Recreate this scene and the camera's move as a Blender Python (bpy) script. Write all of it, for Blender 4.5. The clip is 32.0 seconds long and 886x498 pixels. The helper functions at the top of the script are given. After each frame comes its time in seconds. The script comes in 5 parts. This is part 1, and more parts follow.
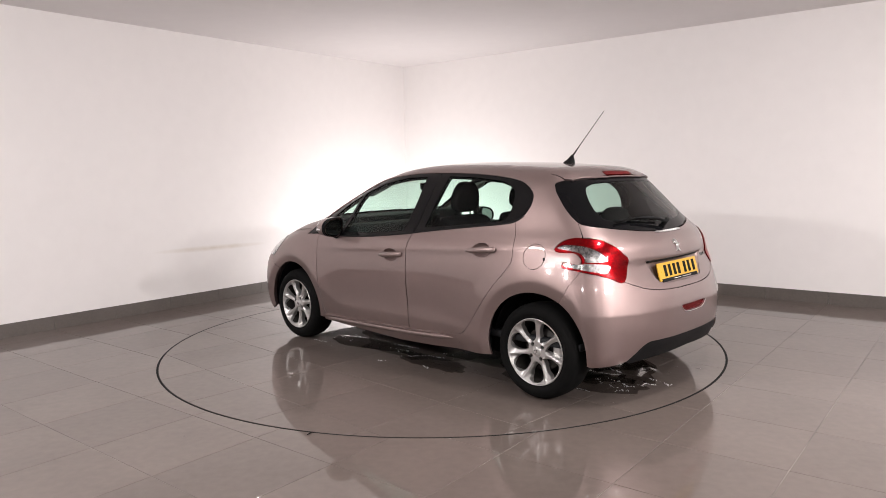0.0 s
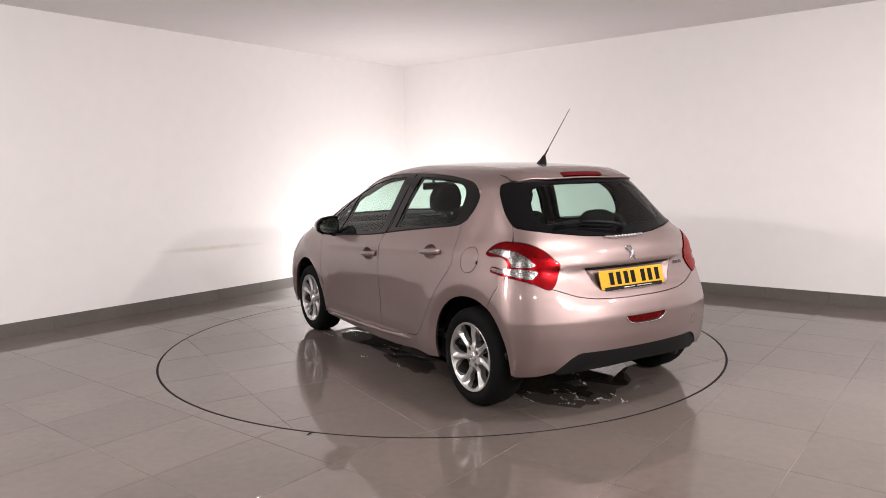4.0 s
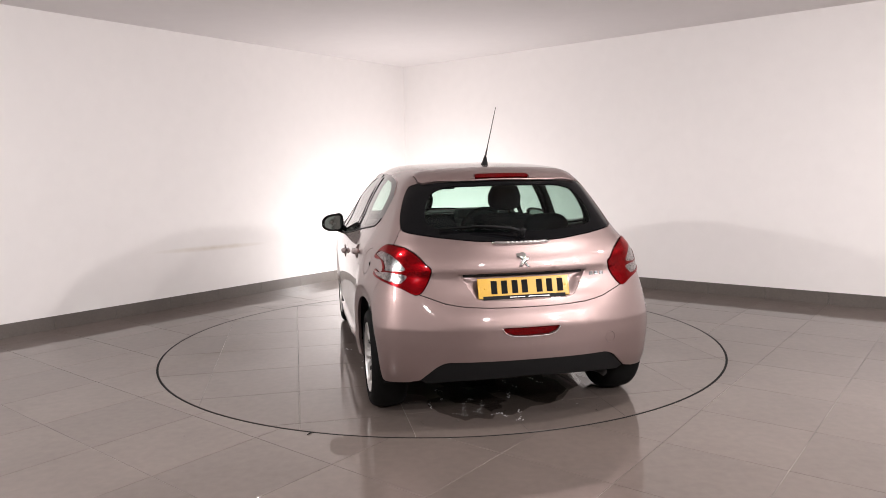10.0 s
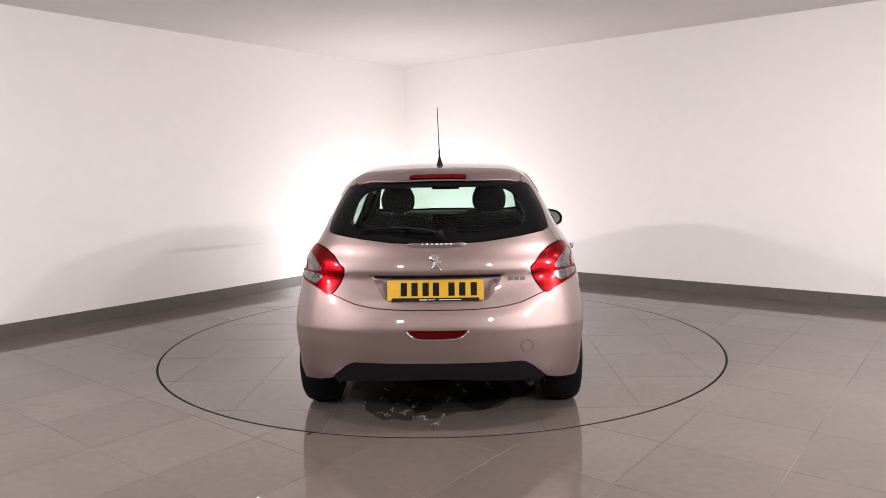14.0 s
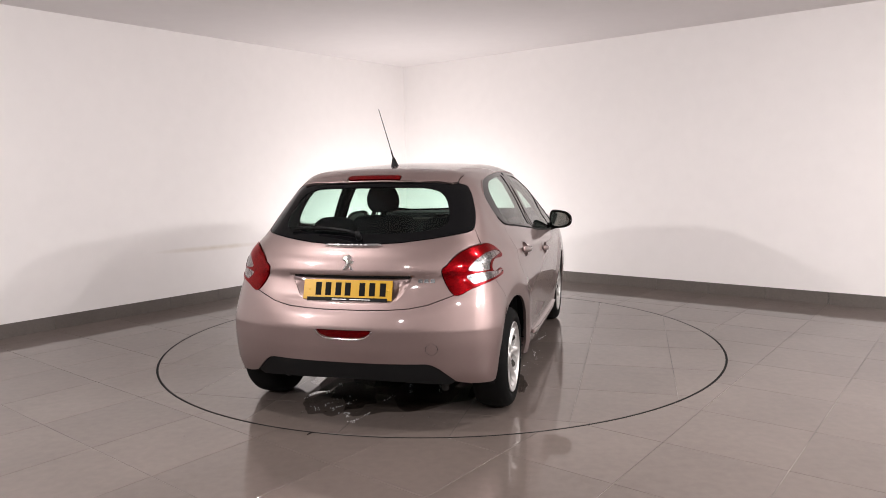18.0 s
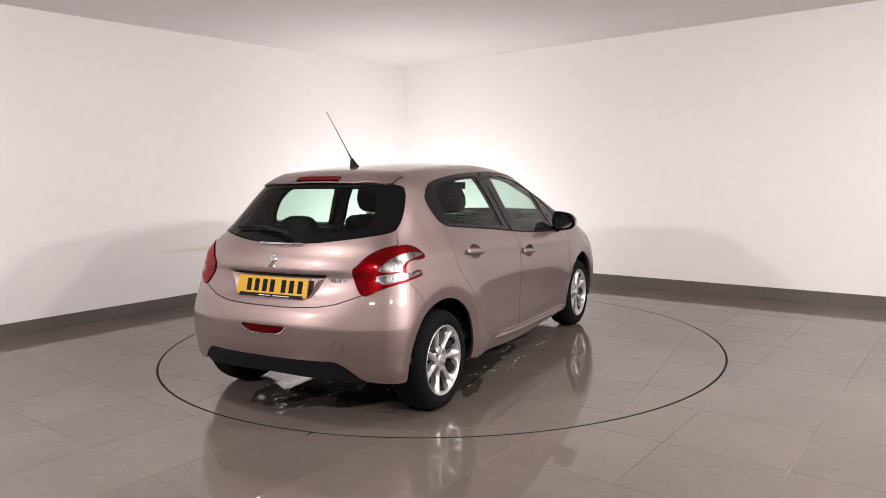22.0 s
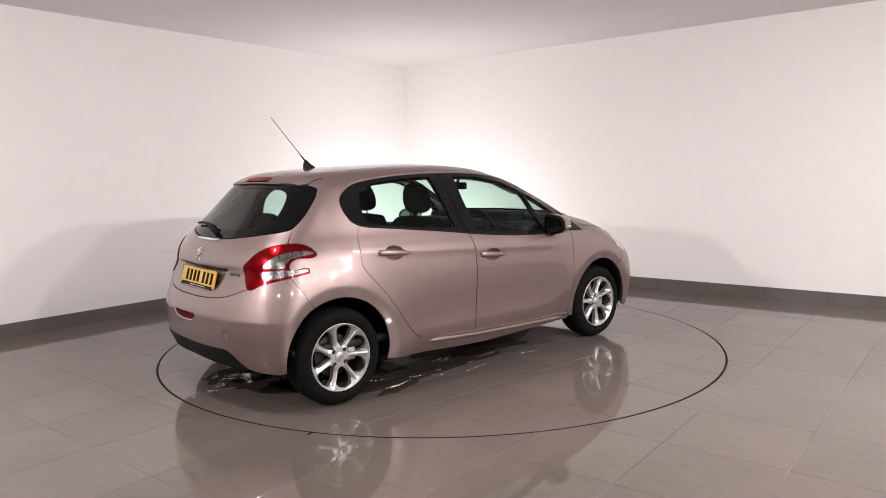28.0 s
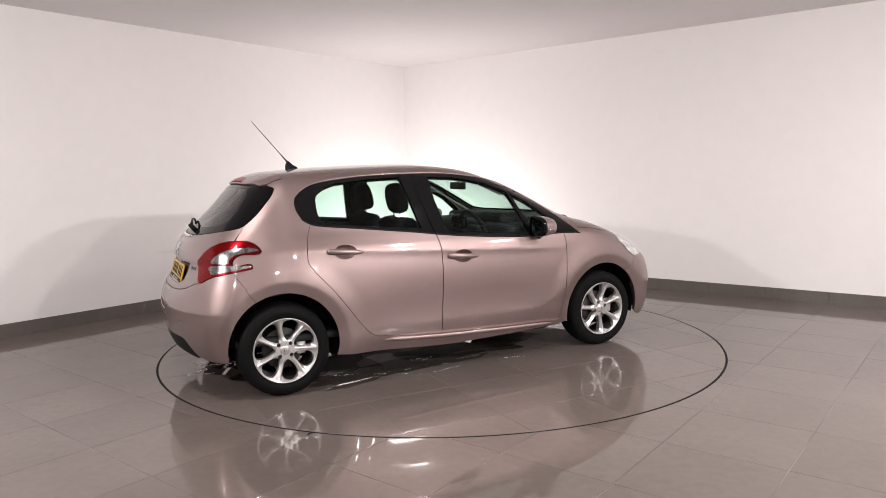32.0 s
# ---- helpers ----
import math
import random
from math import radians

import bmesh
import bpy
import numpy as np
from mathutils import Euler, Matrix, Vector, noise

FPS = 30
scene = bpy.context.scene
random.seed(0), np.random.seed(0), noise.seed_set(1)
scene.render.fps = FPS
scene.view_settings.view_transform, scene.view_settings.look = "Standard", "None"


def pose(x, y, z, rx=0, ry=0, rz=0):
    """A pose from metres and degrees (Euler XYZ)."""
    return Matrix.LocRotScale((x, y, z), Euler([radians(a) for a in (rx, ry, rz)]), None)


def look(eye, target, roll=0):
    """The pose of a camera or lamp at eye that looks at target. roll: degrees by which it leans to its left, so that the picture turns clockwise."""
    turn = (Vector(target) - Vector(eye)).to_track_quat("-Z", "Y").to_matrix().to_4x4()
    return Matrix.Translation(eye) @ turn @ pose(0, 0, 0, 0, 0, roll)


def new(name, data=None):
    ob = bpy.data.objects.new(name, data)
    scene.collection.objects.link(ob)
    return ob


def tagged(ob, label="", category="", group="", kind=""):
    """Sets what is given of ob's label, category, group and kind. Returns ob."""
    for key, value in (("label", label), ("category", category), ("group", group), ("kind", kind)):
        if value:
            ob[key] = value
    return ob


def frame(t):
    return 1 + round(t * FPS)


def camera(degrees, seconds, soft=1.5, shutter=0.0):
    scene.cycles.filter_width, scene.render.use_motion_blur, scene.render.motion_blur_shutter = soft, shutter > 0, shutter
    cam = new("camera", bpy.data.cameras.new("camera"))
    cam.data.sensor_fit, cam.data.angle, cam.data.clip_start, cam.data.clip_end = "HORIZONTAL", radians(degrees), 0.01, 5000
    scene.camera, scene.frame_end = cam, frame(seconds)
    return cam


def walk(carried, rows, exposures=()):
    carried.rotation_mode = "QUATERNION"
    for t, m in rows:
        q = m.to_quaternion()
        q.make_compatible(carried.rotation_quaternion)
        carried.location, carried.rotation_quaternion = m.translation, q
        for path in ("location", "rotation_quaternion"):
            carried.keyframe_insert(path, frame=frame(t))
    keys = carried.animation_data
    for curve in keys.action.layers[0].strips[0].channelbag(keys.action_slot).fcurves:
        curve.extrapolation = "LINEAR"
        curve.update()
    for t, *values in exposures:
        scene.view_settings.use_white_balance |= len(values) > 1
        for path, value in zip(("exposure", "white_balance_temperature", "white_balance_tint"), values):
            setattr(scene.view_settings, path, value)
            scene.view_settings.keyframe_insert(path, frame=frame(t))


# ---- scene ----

# ---------------- camera: fixed on a stand, looks into the corner of the studio
cam = camera(64.49, 32.0, soft=0.6)
EYE = (0.0, -5.819, 1.395)
AIM = (0.00403, -4.8249, 1.28648)
walk(cam, [(0, look(EYE, AIM, -1.085)), (32, look(EYE, AIM, -1.085))])

# ---------------- world and light
scene.view_settings.exposure = 0.0
world = bpy.data.worlds.new("world")
scene.world = world
world.use_nodes = True
world.node_tree.nodes["Background"].inputs[0].default_value = (0.05, 0.05, 0.055, 1)
world.node_tree.nodes["Background"].inputs[1].default_value = 0.3


def lamp(name, m, size, power, colour=(1, 0.95, 0.9), size_y=None, spread=180):
    d = bpy.data.lights.new(name, "AREA")
    d.energy, d.color, d.size = power, colour, size
    if size_y:
        d.shape, d.size_y = "RECTANGLE", size_y
    d.spread = radians(spread)
    ob = new(name, d)
    ob.matrix_world = m
    return ob


# unseen floodlights added under the ceiling on both sides to light the walls evenly, tilted to the turntable; spots in
# the ceiling, and the flood lamp on the floor behind the turntable
WARM = (1, 0.95, 0.94)
PANELS = [(4.7, -5.0, 1.7, 124), (3.7, -6.0, 1.7, 96), (-4.3, -4.5, 1.7, 124)]
SPOTS = [(-1.5, -6.5, 58), (1.5, -6.5, 70), (-1.7, -2.3, 38), (1.7, -2.3, 52), (3.8, -2.4, 52)]


def panel_at(px, py, aim):
    """Tilted towards the middle of the room at the height of the aim."""
    return look((px, py, 2.72), (0.0, 0.6, aim))


for px, py, aim, power in PANELS:
    lamp("panel_light", panel_at(px, py, aim) @ pose(0, 0, -0.035), 0.20, power, WARM, 0.14)
for px, py, power in SPOTS:
    lamp("spot_light", pose(px, py, 2.885), 0.22, power, WARM).data.shape = "DISK"
FLOOD_AT = (-0.36, 2.98, 0.30)
FLOOD = look(FLOOD_AT, (-0.51, 4.15, 1.20))
flood = bpy.data.lights.new("flood_light", "POINT")
flood.energy, flood.color, flood.shadow_soft_size = 113, WARM, 0.07
new("flood_light", flood).matrix_world = FLOOD @ pose(0, 0, -0.06)


# ---------------- materials
def mat(name, colour, rough=0.5, metal=0.0, vary=0.08, scale=6.0, bump=0.0, bump_scale=200.0, coat=0.0, spec=0.5, emit=None, transmission=0.0):
    m = bpy.data.materials.new(name)
    m.use_nodes = True
    nt = m.node_tree
    b = nt.nodes["Principled BSDF"]
    b.inputs["Roughness"].default_value = rough
    b.inputs["Metallic"].default_value = metal
    b.inputs["Coat Weight"].default_value = coat
    b.inputs["Coat Roughness"].default_value = 0.045
    b.inputs["Specular IOR Level"].default_value = spec
    b.inputs["Transmission Weight"].default_value = transmission
    b.inputs["Base Color"].default_value = (*colour, 1)
    tc = nt.nodes.new("ShaderNodeTexCoord")
    if vary:
        n1, n2 = nt.nodes.new("ShaderNodeTexNoise"), nt.nodes.new("ShaderNodeTexNoise")
        n1.inputs["Scale"].default_value, n2.inputs["Scale"].default_value = scale, scale * 9
        n1.inputs["Detail"].default_value = n2.inputs["Detail"].default_value = 3
        add = nt.nodes.new("ShaderNodeMath")
        add.operation = "ADD"
        rmp = nt.nodes.new("ShaderNodeMapRange")
        rmp.inputs[1].default_value, rmp.inputs[2].default_value = 0.6, 1.4
        rmp.inputs[3].default_value, rmp.inputs[4].default_value = 1 - vary, 1 + vary
        mul = nt.nodes.new("ShaderNodeVectorMath")
        mul.operation = "SCALE"
        mul.inputs[0].default_value = colour
        for n in (n1, n2):
            nt.links.new(tc.outputs["Object"], n.inputs["Vector"])
        nt.links.new(n1.outputs[0], add.inputs[0])
        nt.links.new(n2.outputs[0], add.inputs[1])
        nt.links.new(add.outputs[0], rmp.inputs[0])
        nt.links.new(rmp.outputs[0], mul.inputs[3])
        nt.links.new(mul.outputs[0], b.inputs["Base Color"])
    if bump:
        n3 = nt.nodes.new("ShaderNodeTexNoise")
        n3.inputs["Scale"].default_value = bump_scale
        bp = nt.nodes.new("ShaderNodeBump")
        bp.inputs["Strength"].default_value = bump
        bp.inputs["Distance"].default_value = 0.002
        nt.links.new(tc.outputs["Object"], n3.inputs["Vector"])
        nt.links.new(n3.outputs[0], bp.inputs["Height"])
        nt.links.new(bp.outputs[0], b.inputs["Normal"])
    if emit:
        b.inputs["Emission Color"].default_value = (*emit[:3], 1)
        b.inputs["Emission Strength"].default_value = emit[3]
    return m


def glass_mat(name, tint, gloss=1.0):
    """A thin tinted pane: what lies behind shows through, and its gloss grows towards grazing angles."""
    m = bpy.data.materials.new(name)
    m.use_nodes = True
    nt = m.node_tree
    nt.nodes.remove(nt.nodes["Principled BSDF"])
    tr, gl, mx, fr, pw, ma = (nt.nodes.new(k) for k in ("ShaderNodeBsdfTransparent", "ShaderNodeBsdfGlossy", "ShaderNodeMixShader", "ShaderNodeLayerWeight", "ShaderNodeMath", "ShaderNodeMath"))
    tr.inputs[0].default_value = (*tint, 1)
    gl.inputs[0].default_value = (gloss, gloss, gloss, 1)
    gl.inputs["Roughness"].default_value = 0.01
    fr.inputs["Blend"].default_value = 0.5
    pw.operation, pw.inputs[1].default_value = "POWER", 5.0
    ma.operation, ma.inputs[1].default_value, ma.inputs[2].default_value = "MULTIPLY_ADD", 0.92, 0.025
    nt.links.new(fr.outputs["Facing"], pw.inputs[0])
    nt.links.new(pw.outputs[0], ma.inputs[0])
    nt.links.new(ma.outputs[0], mx.inputs[0])
    nt.links.new(tr.outputs[0], mx.inputs[1])
    nt.links.new(gl.outputs[0], mx.inputs[2])
    nt.links.new(mx.outputs[0], nt.nodes["Material Output"].inputs[0])
    return m


M_WALL = mat("wall_paint", (0.80, 0.77, 0.76), 0.75, vary=0.02, scale=0.8)
M_WALL_L = M_WALL.copy()
M_WALL_L.name = "scuffed_wall_paint"
nt_ = M_WALL_L.node_tree
b_ = nt_.nodes["Principled BSDF"]
tc_, mp_, gr_, no_, mu_, mx_ = (nt_.nodes.new(k) for k in ("ShaderNodeTexCoord", "ShaderNodeMapping", "ShaderNodeTexGradient", "ShaderNodeTexNoise", "ShaderNodeMath", "ShaderNodeMix"))
mp_.vector_type = "TEXTURE"
mp_.inputs["Location"].default_value = (-2.55, 2.05, 0.602)
mp_.inputs["Rotation"].default_value = (0, radians(1), radians(51.45))
mp_.inputs["Scale"].default_value = (0.75, 0.6, 0.035)
gr_.gradient_type = "SPHERICAL"
no_.inputs["Scale"].default_value, no_.inputs["Detail"].default_value = 9, 5
mu_.operation = "MULTIPLY"
mx_.data_type = "RGBA"
mx_.inputs[7].default_value = (0.52, 0.44, 0.33, 1)
src_ = b_.inputs["Base Color"].links[0].from_socket
nt_.links.new(tc_.outputs["Object"], mp_.inputs[0])
nt_.links.new(mp_.outputs[0], gr_.inputs[0])
nt_.links.new(tc_.outputs["Object"], no_.inputs["Vector"])
nt_.links.new(gr_.outputs[1], mu_.inputs[0])
nt_.links.new(no_.outputs[0], mu_.inputs[1])
nt_.links.new(mu_.outputs[0], mx_.inputs[0])
nt_.links.new(src_, mx_.inputs[6])
nt_.links.new(mx_.outputs[2], b_.inputs["Base Color"])
# grey for an unseen back wall, chosen so the car reflects a dark room
M_WALL_B = mat("grey_wall_paint", (0.19, 0.183, 0.18), 0.8, vary=0.04, scale=0.8)
M_CEIL = mat("ceiling_paint", (0.74, 0.71, 0.71), 0.85, vary=0.02, scale=0.7)
M_SKIRT = mat("skirting_tile", (0.12, 0.105, 0.095), 0.35, vary=0.12, scale=5)
def tile_mat():
    """Polished taupe porcelain: clouded at two sizes, a slight tone of its own for each tile, fine dark specks, and dull scuffs in the gloss."""
    m = mat("porcelain_tile", (0.120, 0.0965, 0.086), 0.06, vary=0.13, scale=2.2, spec=0.7)
    nt = m.node_tree
    b = nt.nodes["Principled BSDF"]
    src = b.inputs["Base Color"].links[0].from_socket
    tc, oi, rr, sc, vo, th, mx, no, mr = (nt.nodes.new(k) for k in ("ShaderNodeTexCoord", "ShaderNodeObjectInfo", "ShaderNodeMapRange", "ShaderNodeVectorMath", "ShaderNodeTexVoronoi", "ShaderNodeMapRange", "ShaderNodeMix", "ShaderNodeTexNoise", "ShaderNodeMapRange"))
    rr.inputs[3].default_value, rr.inputs[4].default_value = 0.93, 1.07
    sc.operation = "SCALE"
    nt.links.new(oi.outputs["Random"], rr.inputs[0])
    nt.links.new(src, sc.inputs[0])
    nt.links.new(rr.outputs[0], sc.inputs[3])
    vo.inputs["Scale"].default_value = 3.3
    th.inputs[1].default_value, th.inputs[2].default_value, th.inputs[3].default_value, th.inputs[4].default_value = 0.010, 0.022, 0.75, 0.0
    mx.data_type = "RGBA"
    mx.inputs[7].default_value = (0.03, 0.024, 0.02, 1)
    nt.links.new(tc.outputs["Object"], vo.inputs["Vector"])
    nt.links.new(vo.outputs["Distance"], th.inputs[0])
    nt.links.new(th.outputs[0], mx.inputs[0])
    nt.links.new(sc.outputs[0], mx.inputs[6])
    nt.links.new(mx.outputs[2], b.inputs["Base Color"])
    no.inputs["Scale"].default_value, no.inputs["Detail"].default_value = 1.7, 4
    mr.inputs[1].default_value, mr.inputs[2].default_value, mr.inputs[3].default_value, mr.inputs[4].default_value = 0.35, 0.75, 0.022, 0.048
    nt.links.new(tc.outputs["Object"], no.inputs["Vector"])
    nt.links.new(no.outputs[0], mr.inputs[0])
    nt.links.new(mr.outputs[0], b.inputs["Roughness"])
    # a thin haze over the polish
    haze, blend = nt.nodes.new("ShaderNodeBsdfPrincipled"), nt.nodes.new("ShaderNodeMixShader")
    haze.inputs["Roughness"].default_value = 0.30
    haze.inputs["Specular IOR Level"].default_value = 0.7
    nt.links.new(mx.outputs[2], haze.inputs["Base Color"])
    blend.inputs[0].default_value = 0.265
    nt.links.new(b.outputs[0], blend.inputs[1])
    nt.links.new(haze.outputs[0], blend.inputs[2])
    nt.links.new(blend.outputs[0], nt.nodes["Material Output"].inputs[0])
    return m


M_TILE = tile_mat()
M_GROUT = mat("grout", (0.12, 0.10, 0.09), 0.7, vary=0)


def patchy_grout():
    """Dark in places and pale in others, mixed by noise."""
    nt = M_GROUT.node_tree
    tc, no, mr, mx = (nt.nodes.new(k) for k in ("ShaderNodeTexCoord", "ShaderNodeTexNoise", "ShaderNodeMapRange", "ShaderNodeMix"))
    no.inputs["Scale"].default_value, no.inputs["Detail"].default_value = 0.75, 5
    mr.inputs[1].default_value, mr.inputs[2].default_value = 0.44, 0.60
    mx.data_type = "RGBA"
    mx.inputs[6].default_value, mx.inputs[7].default_value = (0.035, 0.030, 0.027, 1), (0.26, 0.235, 0.21, 1)
    nt.links.new(tc.outputs["Object"], no.inputs["Vector"])
    nt.links.new(no.outputs[0], mr.inputs[0])
    nt.links.new(mr.outputs[0], mx.inputs[0])
    nt.links.new(mx.outputs[2], nt.nodes["Principled BSDF"].inputs["Base Color"])


patchy_grout()
M_PAINT = mat("rose_metallic_paint", (0.286, 0.212, 0.202), 0.47, 0.92, vary=0.02, scale=2, coat=1.0)
M_PAINT.node_tree.nodes["Principled BSDF"].inputs["Coat IOR"].default_value = 1.55
M_BLACK = mat("black_plastic", (0.006, 0.006, 0.0065), 0.55, vary=0.1, scale=30, bump=0.1, bump_scale=400, spec=0.15)
M_GLOSSBLACK = mat("gloss_black_trim", (0.004, 0.004, 0.0045), 0.035, vary=0, spec=0.13)
M_PILLAR = mat("gloss_black_pillar_film", (0.005, 0.005, 0.0055), 0.05, vary=0, spec=0.30)
M_RUBBER = mat("tyre_rubber", (0.004, 0.004, 0.004), 0.8, vary=0.15, scale=25, bump=0.1, bump_scale=300, spec=0.12)
M_ALLOY = mat("silver_alloy", (0.58, 0.57, 0.56), 0.36, 0.80, vary=0.04, scale=20, coat=0.4)
M_CHROME = mat("chrome", (0.8, 0.8, 0.81), 0.08, 1.0, vary=0)
M_DARKMETAL = mat("dark_metal", (0.035, 0.031, 0.028), 0.55, 0.5, vary=0.2, scale=20)
M_EXHAUST = mat("dark_steel", (0.015, 0.014, 0.013), 0.7, 0.3, vary=0.3, scale=20)
M_GLASS = glass_mat("window_glass", (0.68, 0.82, 0.76))
M_TRIM = mat("interior_trim", (0.016, 0.017, 0.019), 0.6, vary=0.15, scale=12, bump=0.1, spec=0.2)
M_CLOTH = mat("seat_cloth", (0.010, 0.010, 0.012), 0.9, vary=0.15, scale=15, spec=0.06)
M_HEADLINER = mat("grey_headliner", (0.35, 0.34, 0.33), 0.9, vary=0.05, scale=20)
def lens_mat(name, colour, dark, rough, metal, size, relief):
    """Ribbed reflector under a smooth clear cover: small facets that differ in tone and tilt, and a glossy coat."""
    m = mat(name, colour, rough, metal, vary=0, coat=1.0)
    nt = m.node_tree
    b = nt.nodes["Principled BSDF"]
    tc, vo, rp, mx, bp = (nt.nodes.new(k) for k in ("ShaderNodeTexCoord", "ShaderNodeTexVoronoi", "ShaderNodeMapRange", "ShaderNodeMix", "ShaderNodeBump"))
    vo.inputs["Scale"].default_value = size
    mx.data_type = "RGBA"
    mx.inputs[6].default_value, mx.inputs[7].default_value = (*dark, 1), (*colour, 1)
    bp.inputs["Strength"].default_value, bp.inputs["Distance"].default_value = relief, 0.003
    nt.links.new(tc.outputs["Object"], vo.inputs["Vector"])
    nt.links.new(vo.outputs["Color"], rp.inputs[0])
    rp.inputs[1].default_value, rp.inputs[2].default_value = 0.15, 0.8
    nt.links.new(rp.outputs[0], mx.inputs[0])
    nt.links.new(mx.outputs[2], b.inputs["Base Color"])
    nt.links.new(vo.outputs["Distance"], bp.inputs["Height"])
    nt.links.new(bp.outputs[0], b.inputs["Normal"])
    return m


M_RED = lens_mat("red_lens", (0.19, 0.0011, 0.003), (0.11, 0.0007, 0.002), 0.24, 0.7, 120, 0.12)
M_RED.node_tree.nodes["Principled BSDF"].inputs["Coat Weight"].default_value = 0.3
M_RED.node_tree.nodes["Principled BSDF"].inputs["Specular IOR Level"].default_value = 0.15
M_RED.node_tree.nodes["Principled BSDF"].inputs["Specular Tint"].default_value = (1, 0.06, 0.08, 1)
M_BADGE = mat("badge_metal", (0.13, 0.13, 0.135), 0.22, 1.0, vary=0)
M_CLEAR = lens_mat("clear_lens", (0.36, 0.355, 0.355), (0.10, 0.10, 0.10), 0.20, 0.95, 110, 0.24)
M_CLEAR.node_tree.nodes["Principled BSDF"].inputs["Coat Weight"].default_value = 0.3
M_HEADLIGHT = lens_mat("headlight_lens", (0.80, 0.80, 0.80), (0.45, 0.45, 0.45), 0.18, 0.6, 40, 0.15)
# water film whose grey tint also darkens the tiles for the car's shade
M_SHADED_WATER = glass_mat("water_film", (0.66, 0.65, 0.64))
M_DROP = glass_mat("water_drop", (0.95, 0.95, 0.95))
# white base colour in place of lamp glints on drops and foam
M_GLINT = mat("glint_flecks", (0.75, 0.75, 0.76), 0.25, vary=0.1, scale=80)
M_MIRROR = mat("mirror_glass", (0.44, 0.51, 0.48), 0.05, 1.0, vary=0)
M_SCREEN = mat("dark_screen", (0.01, 0.011, 0.013), 0.08, vary=0)
M_GLOW = mat("lamp_diffuser", (0.9, 0.9, 0.9), 0.5, vary=0, emit=(1, 0.95, 0.9, 6.0))
M_PLATE = mat("yellow_plate", (0.52, 0.29, 0.004), 0.35, vary=0.03, scale=10, coat=0.5)
M_INK = mat("black_ink", (0.008, 0.008, 0.008), 0.8, vary=0, spec=0.1)
M_WHITE = mat("white_plastic", (0.8, 0.8, 0.78), 0.4, vary=0.03)


# ---------------- mesh helpers
def mesh_ob(name, bm, material, parent=None, label="", smooth=True):
    me = bpy.data.meshes.new(name)
    bm.to_mesh(me)
    bm.free()
    for p in me.polygons:
        p.use_smooth = smooth
    me.materials.append(material)
    ob = new(name, me)
    if parent:
        ob.parent = parent
    if label:
        tagged(ob, label)
    return ob


def part(name, bm, material, parent, label="", smooth=True):
    return mesh_ob(name, bm, material, parent, label, smooth)


def py_mesh(name, verts, faces, material, parent=None, label="", smooth=True, normals=None):
    me = bpy.data.meshes.new(name)
    me.from_pydata([tuple(map(float, v)) for v in verts], [], faces)
    me.update()
    for p in me.polygons:
        p.use_smooth = smooth
    if normals is not None:
        me.normals_split_custom_set_from_vertices([tuple(map(float, n)) for n in normals])
    me.materials.append(material)
    ob = new(name, me)
    if parent:
        ob.parent = parent
    if label:
        tagged(ob, label)
    return ob


def box(bm, lo, hi, bevel=0.0, m=None, seg=2):
    lo, hi = Vector(lo), Vector(hi)
    r = bmesh.ops.create_cube(bm, size=1, matrix=Matrix.Translation((lo + hi) / 2) @ Matrix.Diagonal((*(hi - lo), 1)))
    vs = r["verts"]
    if bevel:
        es = list({e for v in vs for e in v.link_edges})
        g = bmesh.ops.bevel(bm, geom=es, offset=bevel, segments=seg, affect="EDGES", profile=0.6)
        vs = list({v for f in g["faces"] for v in f.verts} | {v for v in vs if v.is_valid})
    if m is not None:
        bmesh.ops.transform(bm, matrix=m, verts=vs)
    return vs


def tube(bm, pts, radii, n=10, cap=True):
    """A round tube through the points with a radius at each."""
    pts = [Vector(p) for p in pts]
    rings = []
    for i, p in enumerate(pts):
        d = (pts[min(i + 1, len(pts) - 1)] - pts[max(i - 1, 0)]).normalized()
        q = d.to_track_quat("Z", "Y")
        r = radii[i] if isinstance(radii, (list, tuple)) else radii
        rings.append([bm.verts.new(p + q @ Vector((r * math.cos(2 * math.pi * k / n), r * math.sin(2 * math.pi * k / n), 0))) for k in range(n)])
    for a, b in zip(rings, rings[1:]):
        for k in range(n):
            bm.faces.new((a[k], a[(k + 1) % n], b[(k + 1) % n], b[k]))
    if cap:
        bm.faces.new(rings[0][::-1])
        bm.faces.new(rings[-1])


def lathe(bm, prof, n=48, m=None):
    """Turns the profile (radius, y) round the y axis."""
    rings = []
    for r, y in prof:
        rings.append([bm.verts.new((r * math.cos(2 * math.pi * k / n), y, r * math.sin(2 * math.pi * k / n))) for k in range(n)])
    for a, b in zip(rings, rings[1:]):
        for k in range(n):
            bm.faces.new((a[k], b[k], b[(k + 1) % n], a[(k + 1) % n]))
    if m is not None:
        bmesh.ops.transform(bm, matrix=m, verts=[v for r in rings for v in r])
    return rings


def spline(pts, closed=False, per=8):
    """Catmull-Rom curve through the points."""
    p = np.array(pts, float)
    n = len(p)
    out = []
    for i in range(n if closed else n - 1):
        if closed:
            a, b, c, d = p[i - 1], p[i], p[(i + 1) % n], p[(i + 2) % n]
        else:
            a, b, c, d = p[max(i - 1, 0)], p[i], p[i + 1], p[min(i + 2, n - 1)]
        for k in range(per):
            t = k / per
            out.append(0.5 * ((2 * b) + (c - a) * t + (2 * a - 5 * b + 4 * c - d) * t * t + (3 * b - a - 3 * c + d) * t ** 3))
    if not closed:
        out.append(p[-1])
    return np.array(out)


